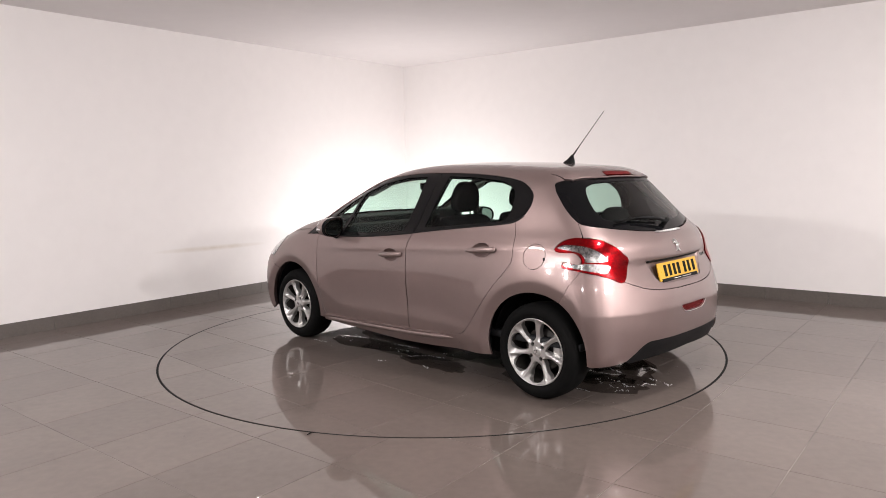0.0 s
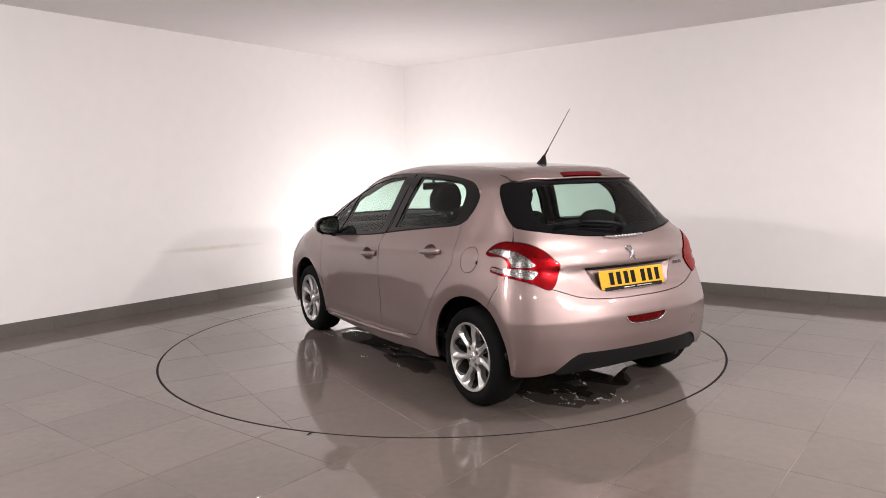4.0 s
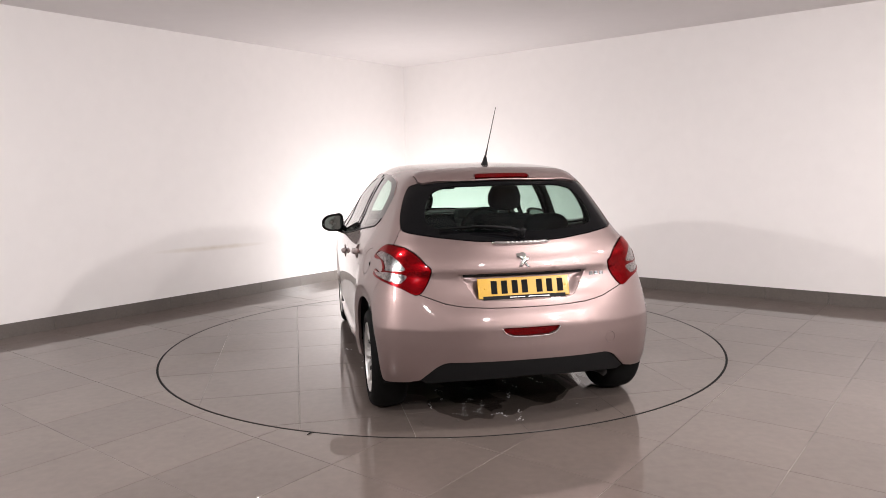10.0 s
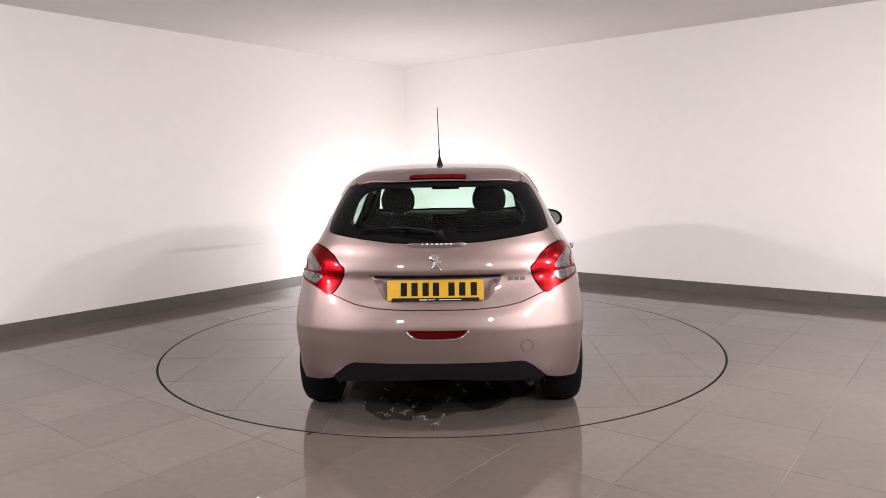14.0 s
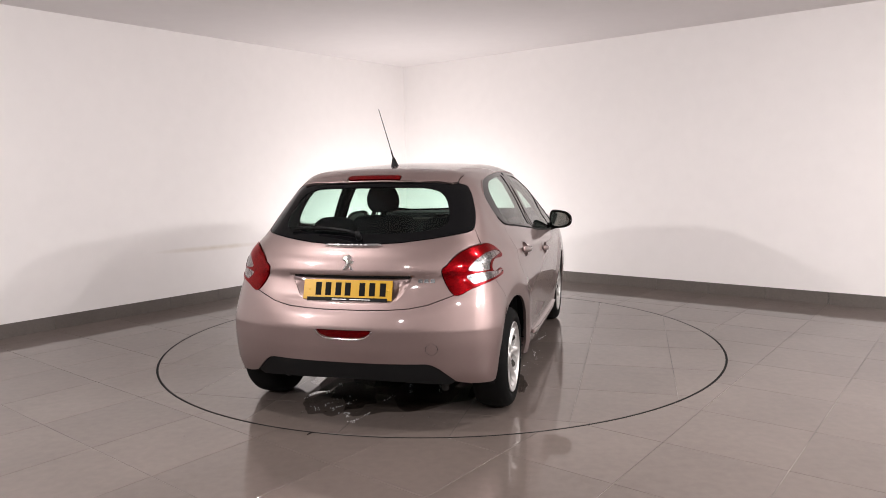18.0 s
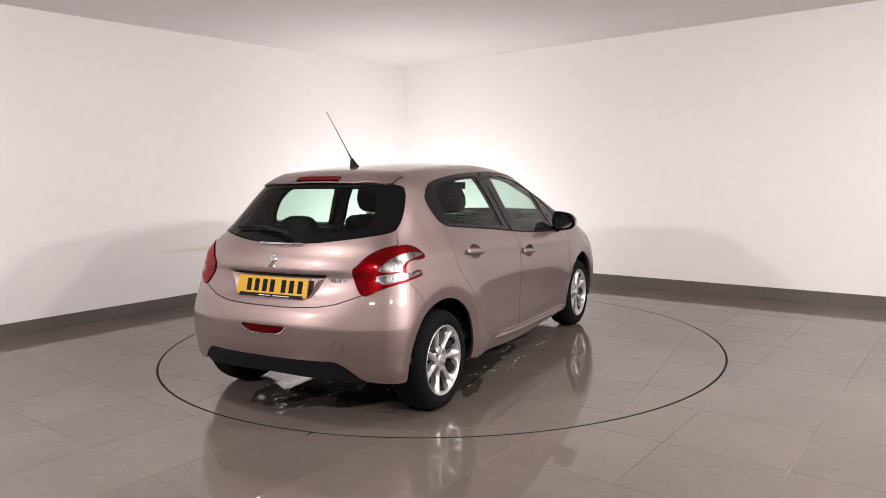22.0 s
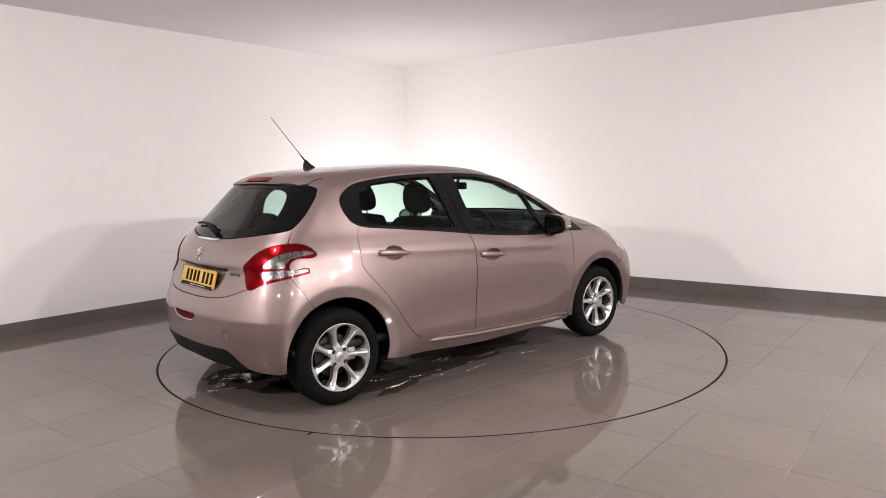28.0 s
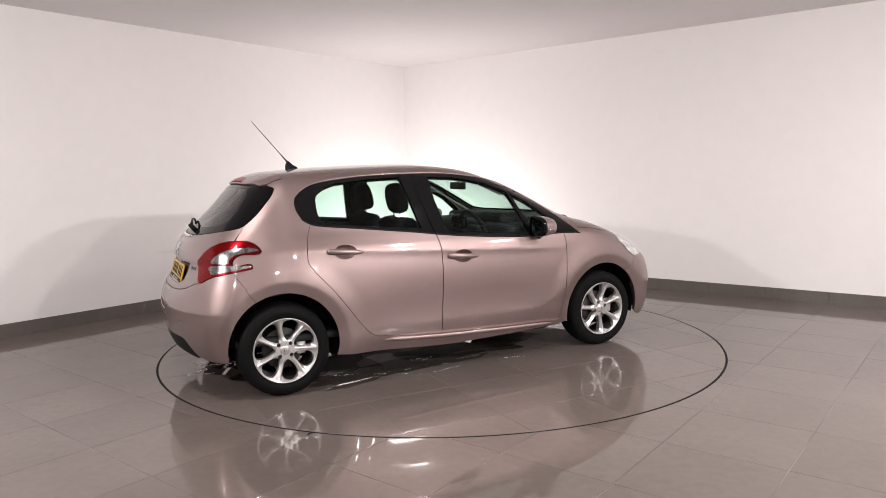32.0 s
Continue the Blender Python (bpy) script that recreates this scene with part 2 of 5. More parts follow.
def curve(*pts):
    """A smooth function of one variable through the points."""
    s = spline(pts, per=16)
    xs = np.maximum.accumulate(s[:, 0] + np.arange(len(s)) * 1e-9)
    return lambda v: np.interp(v, xs, s[:, 1])


# ---------------- the studio: tiled floor, two walls that meet in the corner, ceiling, walls behind the camera
TURN = 51.45
CR, SR = math.cos(radians(TURN)), math.sin(radians(TURN))


def room(r, s, z=0.0):
    """Room axes: r runs along the left wall into the corner, s along the right wall away from it."""
    return Vector((r * CR + s * SR, r * SR - s * CR, z))


R_WALL, S_WALL, HIGH = 3.318, -3.262, 2.92
R_BACK, S_BACK = -7.5, 7.6
TABLE_R = 2.233


def slab(name, lo, hi, material, label, category):
    """A box in room axes (r, s, z)."""
    bm = bmesh.new()
    vs = []
    for z in (lo[2], hi[2]):
        vs.append([bm.verts.new(room(r, s, z)) for r, s in ((lo[0], lo[1]), (hi[0], lo[1]), (hi[0], hi[1]), (lo[0], hi[1]))])
    a, b = vs
    bm.faces.new(a)
    bm.faces.new(b[::-1])
    for k in range(4):
        bm.faces.new((a[k], b[k], b[(k + 1) % 4], a[(k + 1) % 4]))
    bmesh.ops.recalc_face_normals(bm, faces=bm.faces)
    return tagged(mesh_ob(name, bm, material, smooth=False), label, category, kind="structure")


slab("wall_left", (R_BACK, S_WALL - 0.15, 0), (R_WALL + 0.15, S_WALL, HIGH), M_WALL_L, "matt white painted studio wall with faint scuffs", "wall")
slab("wall_right", (R_WALL, S_WALL, 0), (R_WALL + 0.15, S_BACK, HIGH), M_WALL, "matt white painted studio wall", "wall")
slab("wall_back_left", (R_BACK - 0.15, S_WALL - 0.15, 0), (R_BACK, S_BACK + 0.15, HIGH), M_WALL_B, "plain unseen wall that closes the studio, grey to keep reflections dark", "wall")
slab("wall_back_right", (R_BACK, S_BACK, 0), (R_WALL + 0.15, S_BACK + 0.15, HIGH), M_WALL, "plain white wall that closes the studio", "wall")
slab("ceiling", (R_BACK - 0.15, S_WALL - 0.15, HIGH), (R_WALL + 0.15, S_BACK + 0.15, HIGH + 0.2), M_CEIL, "smooth pale grey painted ceiling", "ceiling")
floor = slab("floor", (R_BACK, S_WALL, -0.2), (R_WALL, S_BACK, -0.0018), M_GROUT, "polished taupe porcelain tile floor", "floor")


def inside_circle(poly, radius, keep_in):
    """Cuts a convex polygon with a circle round the origin; returns a list of points or None."""
    out = []
    n = len(poly)
    for i in range(n):
        a, b = poly[i], poly[(i + 1) % n]
        for k in range(24):
            out.append(a + (b - a) * (k / 24))
    pts = []
    for p in out:
        d = p.length
        if (d <= radius) == keep_in:
            pts.append(p)
        else:
            pts.append(None)
    if all(p is None for p in pts):
        return None
    if all(p is not None for p in pts):
        return list(poly)
    # start after a gap
    k0 = next(i for i in range(len(pts)) if pts[i] is not None and pts[i - 1] is None)
    seq = pts[k0:] + pts[:k0]
    res = [p for p in seq if p is not None]
    if len(res) < 3:
        return None
    a, b = res[-1], res[0]
    a0, b0 = math.atan2(a.y, a.x), math.atan2(b.y, b.x)
    d = (b0 - a0 + math.pi) % (2 * math.pi) - math.pi
    steps = max(2, int(abs(d) / 0.02))
    arc = [Vector((radius * math.cos(a0 + d * i / steps), radius * math.sin(a0 + d * i / steps))) for i in range(steps + 1)]
    return res + arc


def tile_mesh(poly, top, depth=0.010):
    bm = bmesh.new()
    flat = shrink(np.array([(p.x, p.y) for p in poly]), 0.0014)
    a = [bm.verts.new((x, y, top)) for x, y in flat]
    c = [bm.verts.new((p.x, p.y, top - 0.0010)) for p in poly]
    b = [bm.verts.new((p.x, p.y, top - depth)) for p in poly]
    f = bm.faces.new(a)
    for k in range(len(a)):
        j = (k + 1) % len(a)
        bm.faces.new((a[k], c[k], c[j], a[j]))
        bm.faces.new((c[k], b[k], b[j], c[j]))
    bmesh.ops.recalc_face_normals(bm, faces=bm.faces)
    f.normal_update()
    if f.normal.z < 0:
        bmesh.ops.reverse_faces(bm, faces=bm.faces)
    bmesh.ops.triangulate(bm, faces=[f for f in bm.faces if len(f.verts) > 4])
    return bm


PITCH, JOINT = 0.592, 0.0026


# ---------------- the car: x forward from the rear axle, y to its left, z up
CAR_PIVOT = (1.551, 0.051)
car = tagged(new("car"), "rose-beige metallic five-door hatchback parked on the turntable", "car")

HALF = curve((0.10, 0.801), (0.20, 0.833), (0.30, 0.854), (0.42, 0.859), (0.60, 0.868), (0.78, 0.863), (0.90, 0.843), (0.97, 0.809), (1.05, 0.764), (1.20, 0.698), (1.33, 0.628), (1.40, 0.585), (1.52, 0.499))
TOP = curve((-0.60, 1.333), (-0.25, 1.381), (-0.05, 1.407), (0.18, 1.432), (0.45, 1.451), (0.80, 1.464), (1.10, 1.465), (1.35, 1.445), (1.55, 1.409), (1.80, 1.324), (2.05, 1.206), (2.30, 1.085), (2.42, 1.045), (2.60, 1.000), (2.80, 0.922), (3.00, 0.837), (3.15, 0.756), (3.27, 0.656), (3.40, 0.496))
TAIL = curve((0.10, -0.486), (0.22, -0.558), (0.32, -0.604), (0.43, -0.622), (0.50, -0.6245), (0.555, -0.6255), (0.572, -0.624), (0.610, -0.612), (0.645, -0.597), (0.69, -0.566), (0.73, -0.539), (0.82, -0.525), (0.92, -0.500), (0.99, -0.448), (1.05, -0.379), (1.15, -0.278), (1.25, -0.188), (1.34, -0.116), (1.45, -0.026))
CORNER = curve((0.10, -0.486), (0.22, -0.558), (0.32, -0.604), (0.45, -0.622), (0.545, -0.6215), (0.565, -0.619), (0.63, -0.600), (0.70, -0.577), (0.76, -0.553), (0.82, -0.530), (0.92, -0.500), (0.99, -0.448), (1.05, -0.379), (1.15, -0.278), (1.25, -0.188), (1.34, -0.116), (1.45, -0.026))
NOSE = curve((0.10, 3.103), (0.22, 3.231), (0.40, 3.290), (0.55, 3.285), (0.70, 3.236), (0.85, 3.111), (1.00, 2.882), (1.50, 2.394))
NARROW = curve((-0.60, 0.111), (-0.25, 0.082), (0.00, 0.042), (0.40, 0.014), (2.00, 0.009), (2.50, 0.020), (2.90, 0.065))
AXLE_F = 2.538
HUB_Z = 0.296
ARCH_Z, ARCH_R = 0.317, 0.347


def smax(a, b, r):
    h = np.clip(0.5 + 0.5 * (a - b) / r, 0, 1)
    return b + (a - b) * h + r * h * (1 - h)


def ease(v):
    c = np.clip(v, 0, 1)
    return c * c * (3 - 2 * c)


def half_width(x, z):
    w = HALF(z)
    # arches swell, the door sides are drawn in a little between sill and shoulder
    for ax in (0.0, AXLE_F):
        r = np.hypot(x - ax, z - ARCH_Z)
        w = w + 0.012 * ease((0.58 - r) / 0.17) - 0.0075 * (np.sqrt(((0.412 - r) / 0.065) ** 2 + 0.012) + (0.412 - r) / 0.065) * (r > 0.30)
    door = ease((x - 0.40) / 0.5) * ease((2.2 - x) / 0.5)
    w = w - 0.011 * door * np.exp(-((z - 0.50) / 0.15) ** 2)
    # edge low on the doors, below which they tuck in; it climbs behind the front wheel
    low = 0.372 + 0.16 * np.clip((x - 1.75) / 0.42, 0, 1) ** 2.5
    w = w - 0.016 * (np.sqrt(((low - z) / 0.11) ** 2 + 0.01) + (low - z) / 0.11) / 2 * ease((x - 0.45) / 0.25) * ease((2.25 - x) / 0.12)
    # shoulder crease from the rear lamp forwards
    crease = 0.925 - 0.052 * x
    w = w + 0.0095 * np.exp(-np.abs((z - crease) / np.where(z < crease, 0.030, 0.075)) ** 1.5) * ease((2.3 - x) / 0.6) * ease((x + 0.15) / 0.6)
    # cabin narrows to the back
    up = 0.5 * (ease((z - 0.90) / 0.5) + np.clip((z - 0.95) / 0.4, 0, 1))
    w = w - up * 0.063 * np.clip((0.75 - x) / 0.9, 0, 1.3) ** 1.5 - NARROW(x) * (0.53 + 0.47 * ease((z - 0.45) / 0.5))
    return w


def body(x, y, z):
    """Negative inside the painted shell, positive outside; near the surface roughly metres."""
    ay = np.abs(y)
    side = (ay - half_width(x, z)) * 0.93
    lean = ease((x - 0.9) / 0.8)
    top = (z - (TOP(x + 0.171 * lean * ay ** 2) - 0.0381 * (ay / 0.6) ** 2.2 * (1 - 0.5 * lean))) * 0.95
    up = ease((z - 0.93) / 0.4)
    ledge = 0.016 * ease((0.856 - z) / 0.026) * ease((z - 0.69) / 0.12) * ease((0.66 - ay) / 0.26)
    out = ease((ay - 0.28) / 0.32)
    rear = (TAIL(z) * (1 - out) + CORNER(z) * out + ledge + (0.092 + 0.0053 * up) * (ay / 0.586) ** 2.6 - x) * (1.0 - 0.28 * up)
    front = (x - NOSE(z) + 0.405 * ay ** 2.5) * 0.95
    cab = smax(side, top, 0.10)
    f = smax(cab, rear, 0.115)
    return smax(f, front, 0.12)


def solve_ray(o, d, lo, hi, inset=0.0):
    """The outermost place on each ray o + k d where the shell lies; vectorised bisection from outside."""
    n = 90
    ks = np.linspace(hi, lo, n)
    found = np.full(len(o), lo)
    prev = np.full(len(o), hi)
    done = np.zeros(len(o), bool)
    for k in ks:
        p = o + d * k
        v = body(p[:, 0], p[:, 1], p[:, 2]) + inset
        hit = (v <= 0) & ~done
        found[hit] = k
        prev[hit] = k + (hi - lo) / (n - 1)
        done |= hit
        if done.all():
            break
    a, b = found.copy(), prev.copy()
    for _ in range(24):
        m = (a + b) / 2
        p = o + d * m[:, None]
        inn = body(p[:, 0], p[:, 1], p[:, 2]) + inset <= 0
        a, b = np.where(inn, m, a), np.where(inn, b, m)
    return o + d * ((a + b) / 2)[:, None]


def grad(p):
    e = 0.004
    g = np.stack([body(*(p + np.eye(3)[i] * e).T) - body(*(p - np.eye(3)[i] * e).T) for i in range(3)], 1)
    return g / np.maximum(np.linalg.norm(g, axis=1), 1e-9)[:, None]


AXIS, AXR = 0.75, 1.25


class Side:
    """Seen square from one side: (x, z)."""
    def __init__(self, sign):
        self.sign = sign

    def to3(self, q, inset=0.0):
        o = np.stack([q[:, 0], np.zeros(len(q)), q[:, 1]], 1)
        d = np.tile([0.0, self.sign, 0.0], (len(q), 1))
        return solve_ray(o, d, 0.0, 1.2, inset)

    def to2(self, p):
        return p[:, [0, 2]]


class Wrap:
    """Round the tail: (arc, z), from an upright axis in the cabin."""
    def to3(self, q, inset=0.0):
        a = q[:, 0] / AXR
        o = np.stack([np.full(len(q), AXIS), np.zeros(len(q)), q[:, 1]], 1)
        d = np.stack([-np.cos(a), np.sin(a), np.zeros(len(q))], 1)
        return solve_ray(o, d, 0.0, 2.0, inset)

    def to2(self, p):
        return np.stack([np.arctan2(p[:, 1], AXIS - p[:, 0]) * AXR, p[:, 2]], 1)


class Nosewrap(Wrap):
    """Round the nose."""
    def to3(self, q, inset=0.0):
        a = q[:, 0] / AXR
        o = np.stack([np.full(len(q), 1.9), np.zeros(len(q)), q[:, 1]], 1)
        d = np.stack([np.cos(a), np.sin(a), np.zeros(len(q))], 1)
        return solve_ray(o, d, 0.0, 2.0, inset)

    def to2(self, p):
        return np.stack([np.arctan2(p[:, 1], p[:, 0] - 1.9) * AXR, p[:, 2]], 1)


class Back:
    """Seen square from behind: (y, z)."""
    def to3(self, q, inset=0.0):
        o = np.stack([np.full(len(q), 1.2), q[:, 0], q[:, 1]], 1)
        d = np.tile([-1.0, 0.0, 0.0], (len(q), 1))
        return solve_ray(o, d, 0.0, 2.2, inset)

    def to2(self, p):
        return p[:, [1, 2]]


class Above:
    """Seen from above: (x, y)."""
    def to3(self, q, inset=0.0):
        o = np.stack([q[:, 0], q[:, 1], np.full(len(q), 0.45)], 1)
        d = np.tile([0.0, 0.0, 1.0], (len(q), 1))
        return solve_ray(o, d, 0.0, 1.2, inset)

    def to2(self, p):
        return p[:, [0, 1]]


LEFT, RIGHT, WRAP, NOSEWRAP, BACK, ABOVE = Side(1.0), Side(-1.0), Wrap(), Nosewrap(), Back(), Above()


def side_pts(pts, sign=1):
    """(x, z) on the flank as places in space."""
    return (LEFT if sign > 0 else RIGHT).to3(np.array(pts, float))


def back_pts(pts):
    return BACK.to3(np.array(pts, float))


def mirror(p):
    return p * np.array([1.0, -1.0, 1.0])


def resample(poly, step):
    out = []
    n = len(poly)
    for i in range(n):
        a, b = poly[i], poly[(i + 1) % n]
        k = max(1, int(np.ceil(np.linalg.norm(b - a) / step)))
        for j in range(k):
            out.append(a + (b - a) * (j / k))
    return np.array(out)


def in_poly(q, poly):
    x, y = q[:, 0], q[:, 1]
    c = np.zeros(len(q), bool)
    px, py = poly[:, 0], poly[:, 1]
    qx, qy = np.roll(px, 1), np.roll(py, 1)
    for ax, ay, bx, by in zip(px, py, qx, qy):
        if ay != by:
            c ^= ((ay > y) != (by > y)) & (x < (bx - ax) * (y - ay) / (by - ay) + ax)
    return c


def shrink(poly, d):
    """Moves a closed outline inwards by d."""
    if not d:
        return poly
    area = np.sum(poly[:, 0] * np.roll(poly[:, 1], -1) - np.roll(poly[:, 0], -1) * poly[:, 1])
    t = np.roll(poly, -1, 0) - np.roll(poly, 1, 0)
    n = np.stack([-t[:, 1], t[:, 0]], 1) * (1 if area > 0 else -1)
    return poly + d * n / np.maximum(np.linalg.norm(n, axis=1), 1e-9)[:, None]


from mathutils.geometry import delaunay_2d_cdt


def panel(name, view, outline, material, parent, label="", holes=(), gap=0.0, inset=0.0, step=0.035, deep=0.018, hole_gap=0.0, own=False):
    """A sheet on the car's shell: its outline (places in space, or flat ones of the view), with returned edges."""
    def flat(o):
        o = np.array(o, float)
        return view.to2(o) if o.shape[1] == 3 else o
    rim = shrink(resample(flat(outline), 0.018), gap)
    cuts = [shrink(resample(flat(h), 0.018), -hole_gap) for h in holes]
    lo, hi = rim.min(0), rim.max(0)
    gx, gy = np.meshgrid(np.arange(lo[0] + step / 2, hi[0], step), np.arange(lo[1] + step / 2, hi[1], step))
    gx = gx + (np.arange(gx.shape[0]) % 2)[:, None] * step / 2
    grid = np.stack([gx.ravel(), gy.ravel()], 1)
    keep = in_poly(grid, rim)
    for c in cuts:
        keep &= ~in_poly(grid, c)
    grid = grid[keep]
    edge = np.concatenate([rim, *cuts])
    if len(grid):
        dist = np.min(np.linalg.norm(grid[:, None] - edge[None], axis=2), axis=1)
        grid = grid[dist > 0.5 * step]
    pts = np.concatenate([edge, grid])
    edges, k = [], 0
    for loop in (rim, *cuts):
        edges += [(k + i, k + (i + 1) % len(loop)) for i in range(len(loop))]
        k += len(loop)
    v2, e2, f2, *_ = delaunay_2d_cdt([Vector(p) for p in pts], edges, [], 0, 1e-7)
    v2 = np.array([tuple(v) for v in v2])
    tri = np.array([tuple(f) for f in f2 if len(f) == 3])
    cen = v2[tri].mean(1)
    keep = in_poly(cen, rim)
    for c in cuts:
        keep &= ~in_poly(cen, c)
    tri = tri[keep]
    p3 = view.to3(v2, inset(v2) if callable(inset) else inset)
    nor = grad(p3)
    fn = np.cross(p3[tri[:, 1]] - p3[tri[:, 0]], p3[tri[:, 2]] - p3[tri[:, 0]])
    flip = np.einsum("ij,ij->i", fn, nor[tri[:, 0]]) < 0
    tri[flip] = tri[flip][:, ::-1]
    verts, normals, faces = list(p3), list(nor), [tuple(map(int, t)) for t in tri]
    # returned edges
    seen = {}
    for a, b, c in faces:
        for i, j in ((a, b), (b, c), (c, a)):
            seen[(i, j)] = seen.get((i, j), 0) + 1
    strip = [(i, j) for (i, j) in seen if (j, i) not in seen]
    idx = {}
    for i in {i for e in strip for i in e}:
        idx[i] = (len(verts), len(verts) + 1)
        verts += [p3[i], p3[i] - nor[i] * deep]
        normals += [(0, 0, 0), (0, 0, 0)]
    side_n = {}
    for i, j in strip:
        q = (idx[j][0], idx[i][0], idx[i][1], idx[j][1])
        faces.append(q)
        fn_ = np.cross(p3[i] - p3[j], -nor[i])
        for k in q:
            side_n[k] = side_n.get(k, 0) + fn_
    for k, v in side_n.items():
        normals[k] = tuple(v / max(np.linalg.norm(v), 1e-9))
    return py_mesh(name, verts, faces, material, parent, label, True, None if own else normals)


def both(name, outline, material, parent, label="", view=None, **kw):
    """The panel on the left flank and its mirror image on the right."""
    made = []
    for sign in (1, -1):
        o = outline if sign > 0 else mirror(outline)
        holes = [h if sign > 0 else mirror(h) for h in kw.get("holes", ())]
        k = dict(kw, holes=holes)
        made.append(panel(name, view or (LEFT if sign > 0 else RIGHT), o, material, parent, label, **k))
    return made


def arch(ax, r, a0, a1, n=26):
    return [(ax + r * math.cos(radians(a0 + (a1 - a0) * i / n)), ARCH_Z + r * math.sin(radians(a0 + (a1 - a0) * i / n))) for i in range(n + 1)]


def bring(*chunks):
    return np.concatenate([np.array(c, float) for c in chunks])


def whole(half):
    """A flat outline from the middle line outwards and back to it, closed with its mirror image."""
    half = np.array(half, float)
    return np.concatenate([half, (half * [-1, 1])[::-1]])


def mixed(*pts):
    """Places on the tail: ('b', y, z) seen from behind, ('s', x, z) seen from the side."""
    out = []
    for kind, a, b in pts:
        out.append((back_pts if kind == "b" else side_pts)([(a, b)])[0])
    return np.array(out)


def cut(line, x0, x1):
    return np.array([p for p in line if min(x0, x1) <= p[0] <= max(x0, x1)])


# lines of the flank, (x, z)
DLO_TOP = spline([(0.137, 1.197), (0.141, 1.228), (0.158, 1.259), (0.197, 1.292), (0.278, 1.331), (0.442, 1.360), (0.678, 1.381), (0.997, 1.391), (1.295, 1.384), (1.600, 1.345), (1.810, 1.272), (1.985, 1.172), (2.155, 1.052), (2.318, 0.912)])
DLO_LOW = spline([(2.318, 0.912), (2.151, 0.925), (1.849, 0.917), (1.531, 0.930), (1.165, 0.963), (0.924, 0.994), (0.531, 1.038), (0.300, 1.062), (0.222, 1.079), (0.170, 1.112), (0.144, 1.158), (0.137, 1.197)])
B_LINE = spline([(1.085, 0.972), (1.104, 0.829), (1.106, 0.604), (1.098, 0.286)])
C_LINE = spline([(0.217, 1.080), (0.174, 0.978), (0.160, 0.865), (0.193, 0.790), (0.319, 0.646), (0.470, 0.448), (0.542, 0.363), (0.582, 0.332), (0.630, 0.314)])
A_LINE = spline([(2.158, 0.924), (2.167, 0.860), (2.164, 0.684), (2.138, 0.400), (2.110, 0.262)])
DOOR_FOOT = [(1.579, 0.272)]



def oval(cx, cz, rx, rz, n=28, slope=0.0):
    return [(cx + rx * math.cos(2 * math.pi * i / n), cz + rz * math.sin(2 * math.pi * i / n) + slope * rx * math.cos(2 * math.pi * i / n)) for i in range(n)]


def door_handle(door, sign, x, z):
    """Bowl pressed into the door, and the grip across it with its split and chrome-edged lip."""
    view = LEFT if sign > 0 else RIGHT
    sink = lambda q: 0.002 + 0.032 * np.clip(1 - ((q[:, 0] - x) / 0.076) ** 2 - ((q[:, 1] - z) / 0.045) ** 2, 0, 1) ** 0.7
    bm = bmesh.new()
    edge_ = view.to3(np.array(oval(x, z, 0.077, 0.046) + oval(x, z, 0.077, 0.046)[:2]))
    tube(bm, [tuple(p) for p in edge_], 0.0022, 8, cap=False)
    part("bowl_edge", bm, M_PAINT, door)
    panel("handle_bowl", view, np.array(oval(x, z, 0.077, 0.046)), M_PAINT, door, inset=sink, step=0.012, deep=0.004, own=True)
    bm = bmesh.new()
    ring_at = [(-0.122, 0.010, 0.006), (-0.118, 0.017, 0.012), (-0.108, 0.0195, 0.016), (-0.06, 0.0205, 0.020), (0.0, 0.0200, 0.021), (0.06, 0.0170, 0.018), (0.10, 0.0115, 0.011), (0.120, 0.005, 0.005)]
    rings = []
    for dx, h, d in ring_at:
        lift = 0.012 + 0.016 * (1 - (dx / 0.122) ** 2)
        c = view.to3(np.array([(x + dx, z - 0.075 * dx)]))[0]
        n = grad(c[None])[0]
        c = c + n * lift * 0.75
        rings.append([bm.verts.new(Vector(c) + Vector((0, n[1], n[2])) * d * 0.75 * math.cos(2 * math.pi * k / 12) + Vector((0, -n[2] * sign, abs(n[1]))) * 0.98 * h * math.sin(2 * math.pi * k / 12)) for k in range(12)])
    for a, b in zip(rings, rings[1:]):
        for k in range(12):
            bm.faces.new((a[k], a[(k + 1) % 12], b[(k + 1) % 12], b[k]))
    bm.faces.new(rings[0][::-1])
    bm.faces.new(rings[-1])
    bmesh.ops.recalc_face_normals(bm, faces=bm.faces)
    grip = part("handle", bm, M_PAINT, door, "body-coloured grip")


HANDLES = {"front_door": (1.268, 0.812), "rear_door": (0.410, 0.896)}
front_door = bring(cut(DLO_LOW, 1.087, 2.155)[::-1], A_LINE, DOOR_FOOT, B_LINE[::-1])
rear_door = bring(cut(DLO_LOW, 0.222, 1.083)[::-1], B_LINE, C_LINE[::-1])
for sign in (1, -1):
    view = LEFT if sign > 0 else RIGHT
    for nm, o in (("front_door", front_door), ("rear_door", rear_door)):
        hx, hz = HANDLES[nm]
        d = panel(nm, view, o, M_PAINT, car, "painted door with a body-coloured handle", holes=[np.array(oval(hx, hz, 0.077, 0.046))], gap=0.0030, step=0.016)
        door_handle(d, sign, hx, hz)
        panel("door_card", view, shrink(resample(o, 0.05), 0.012), M_TRIM, d, "dark plastic door card", inset=0.055, step=0.08, deep=0.03)

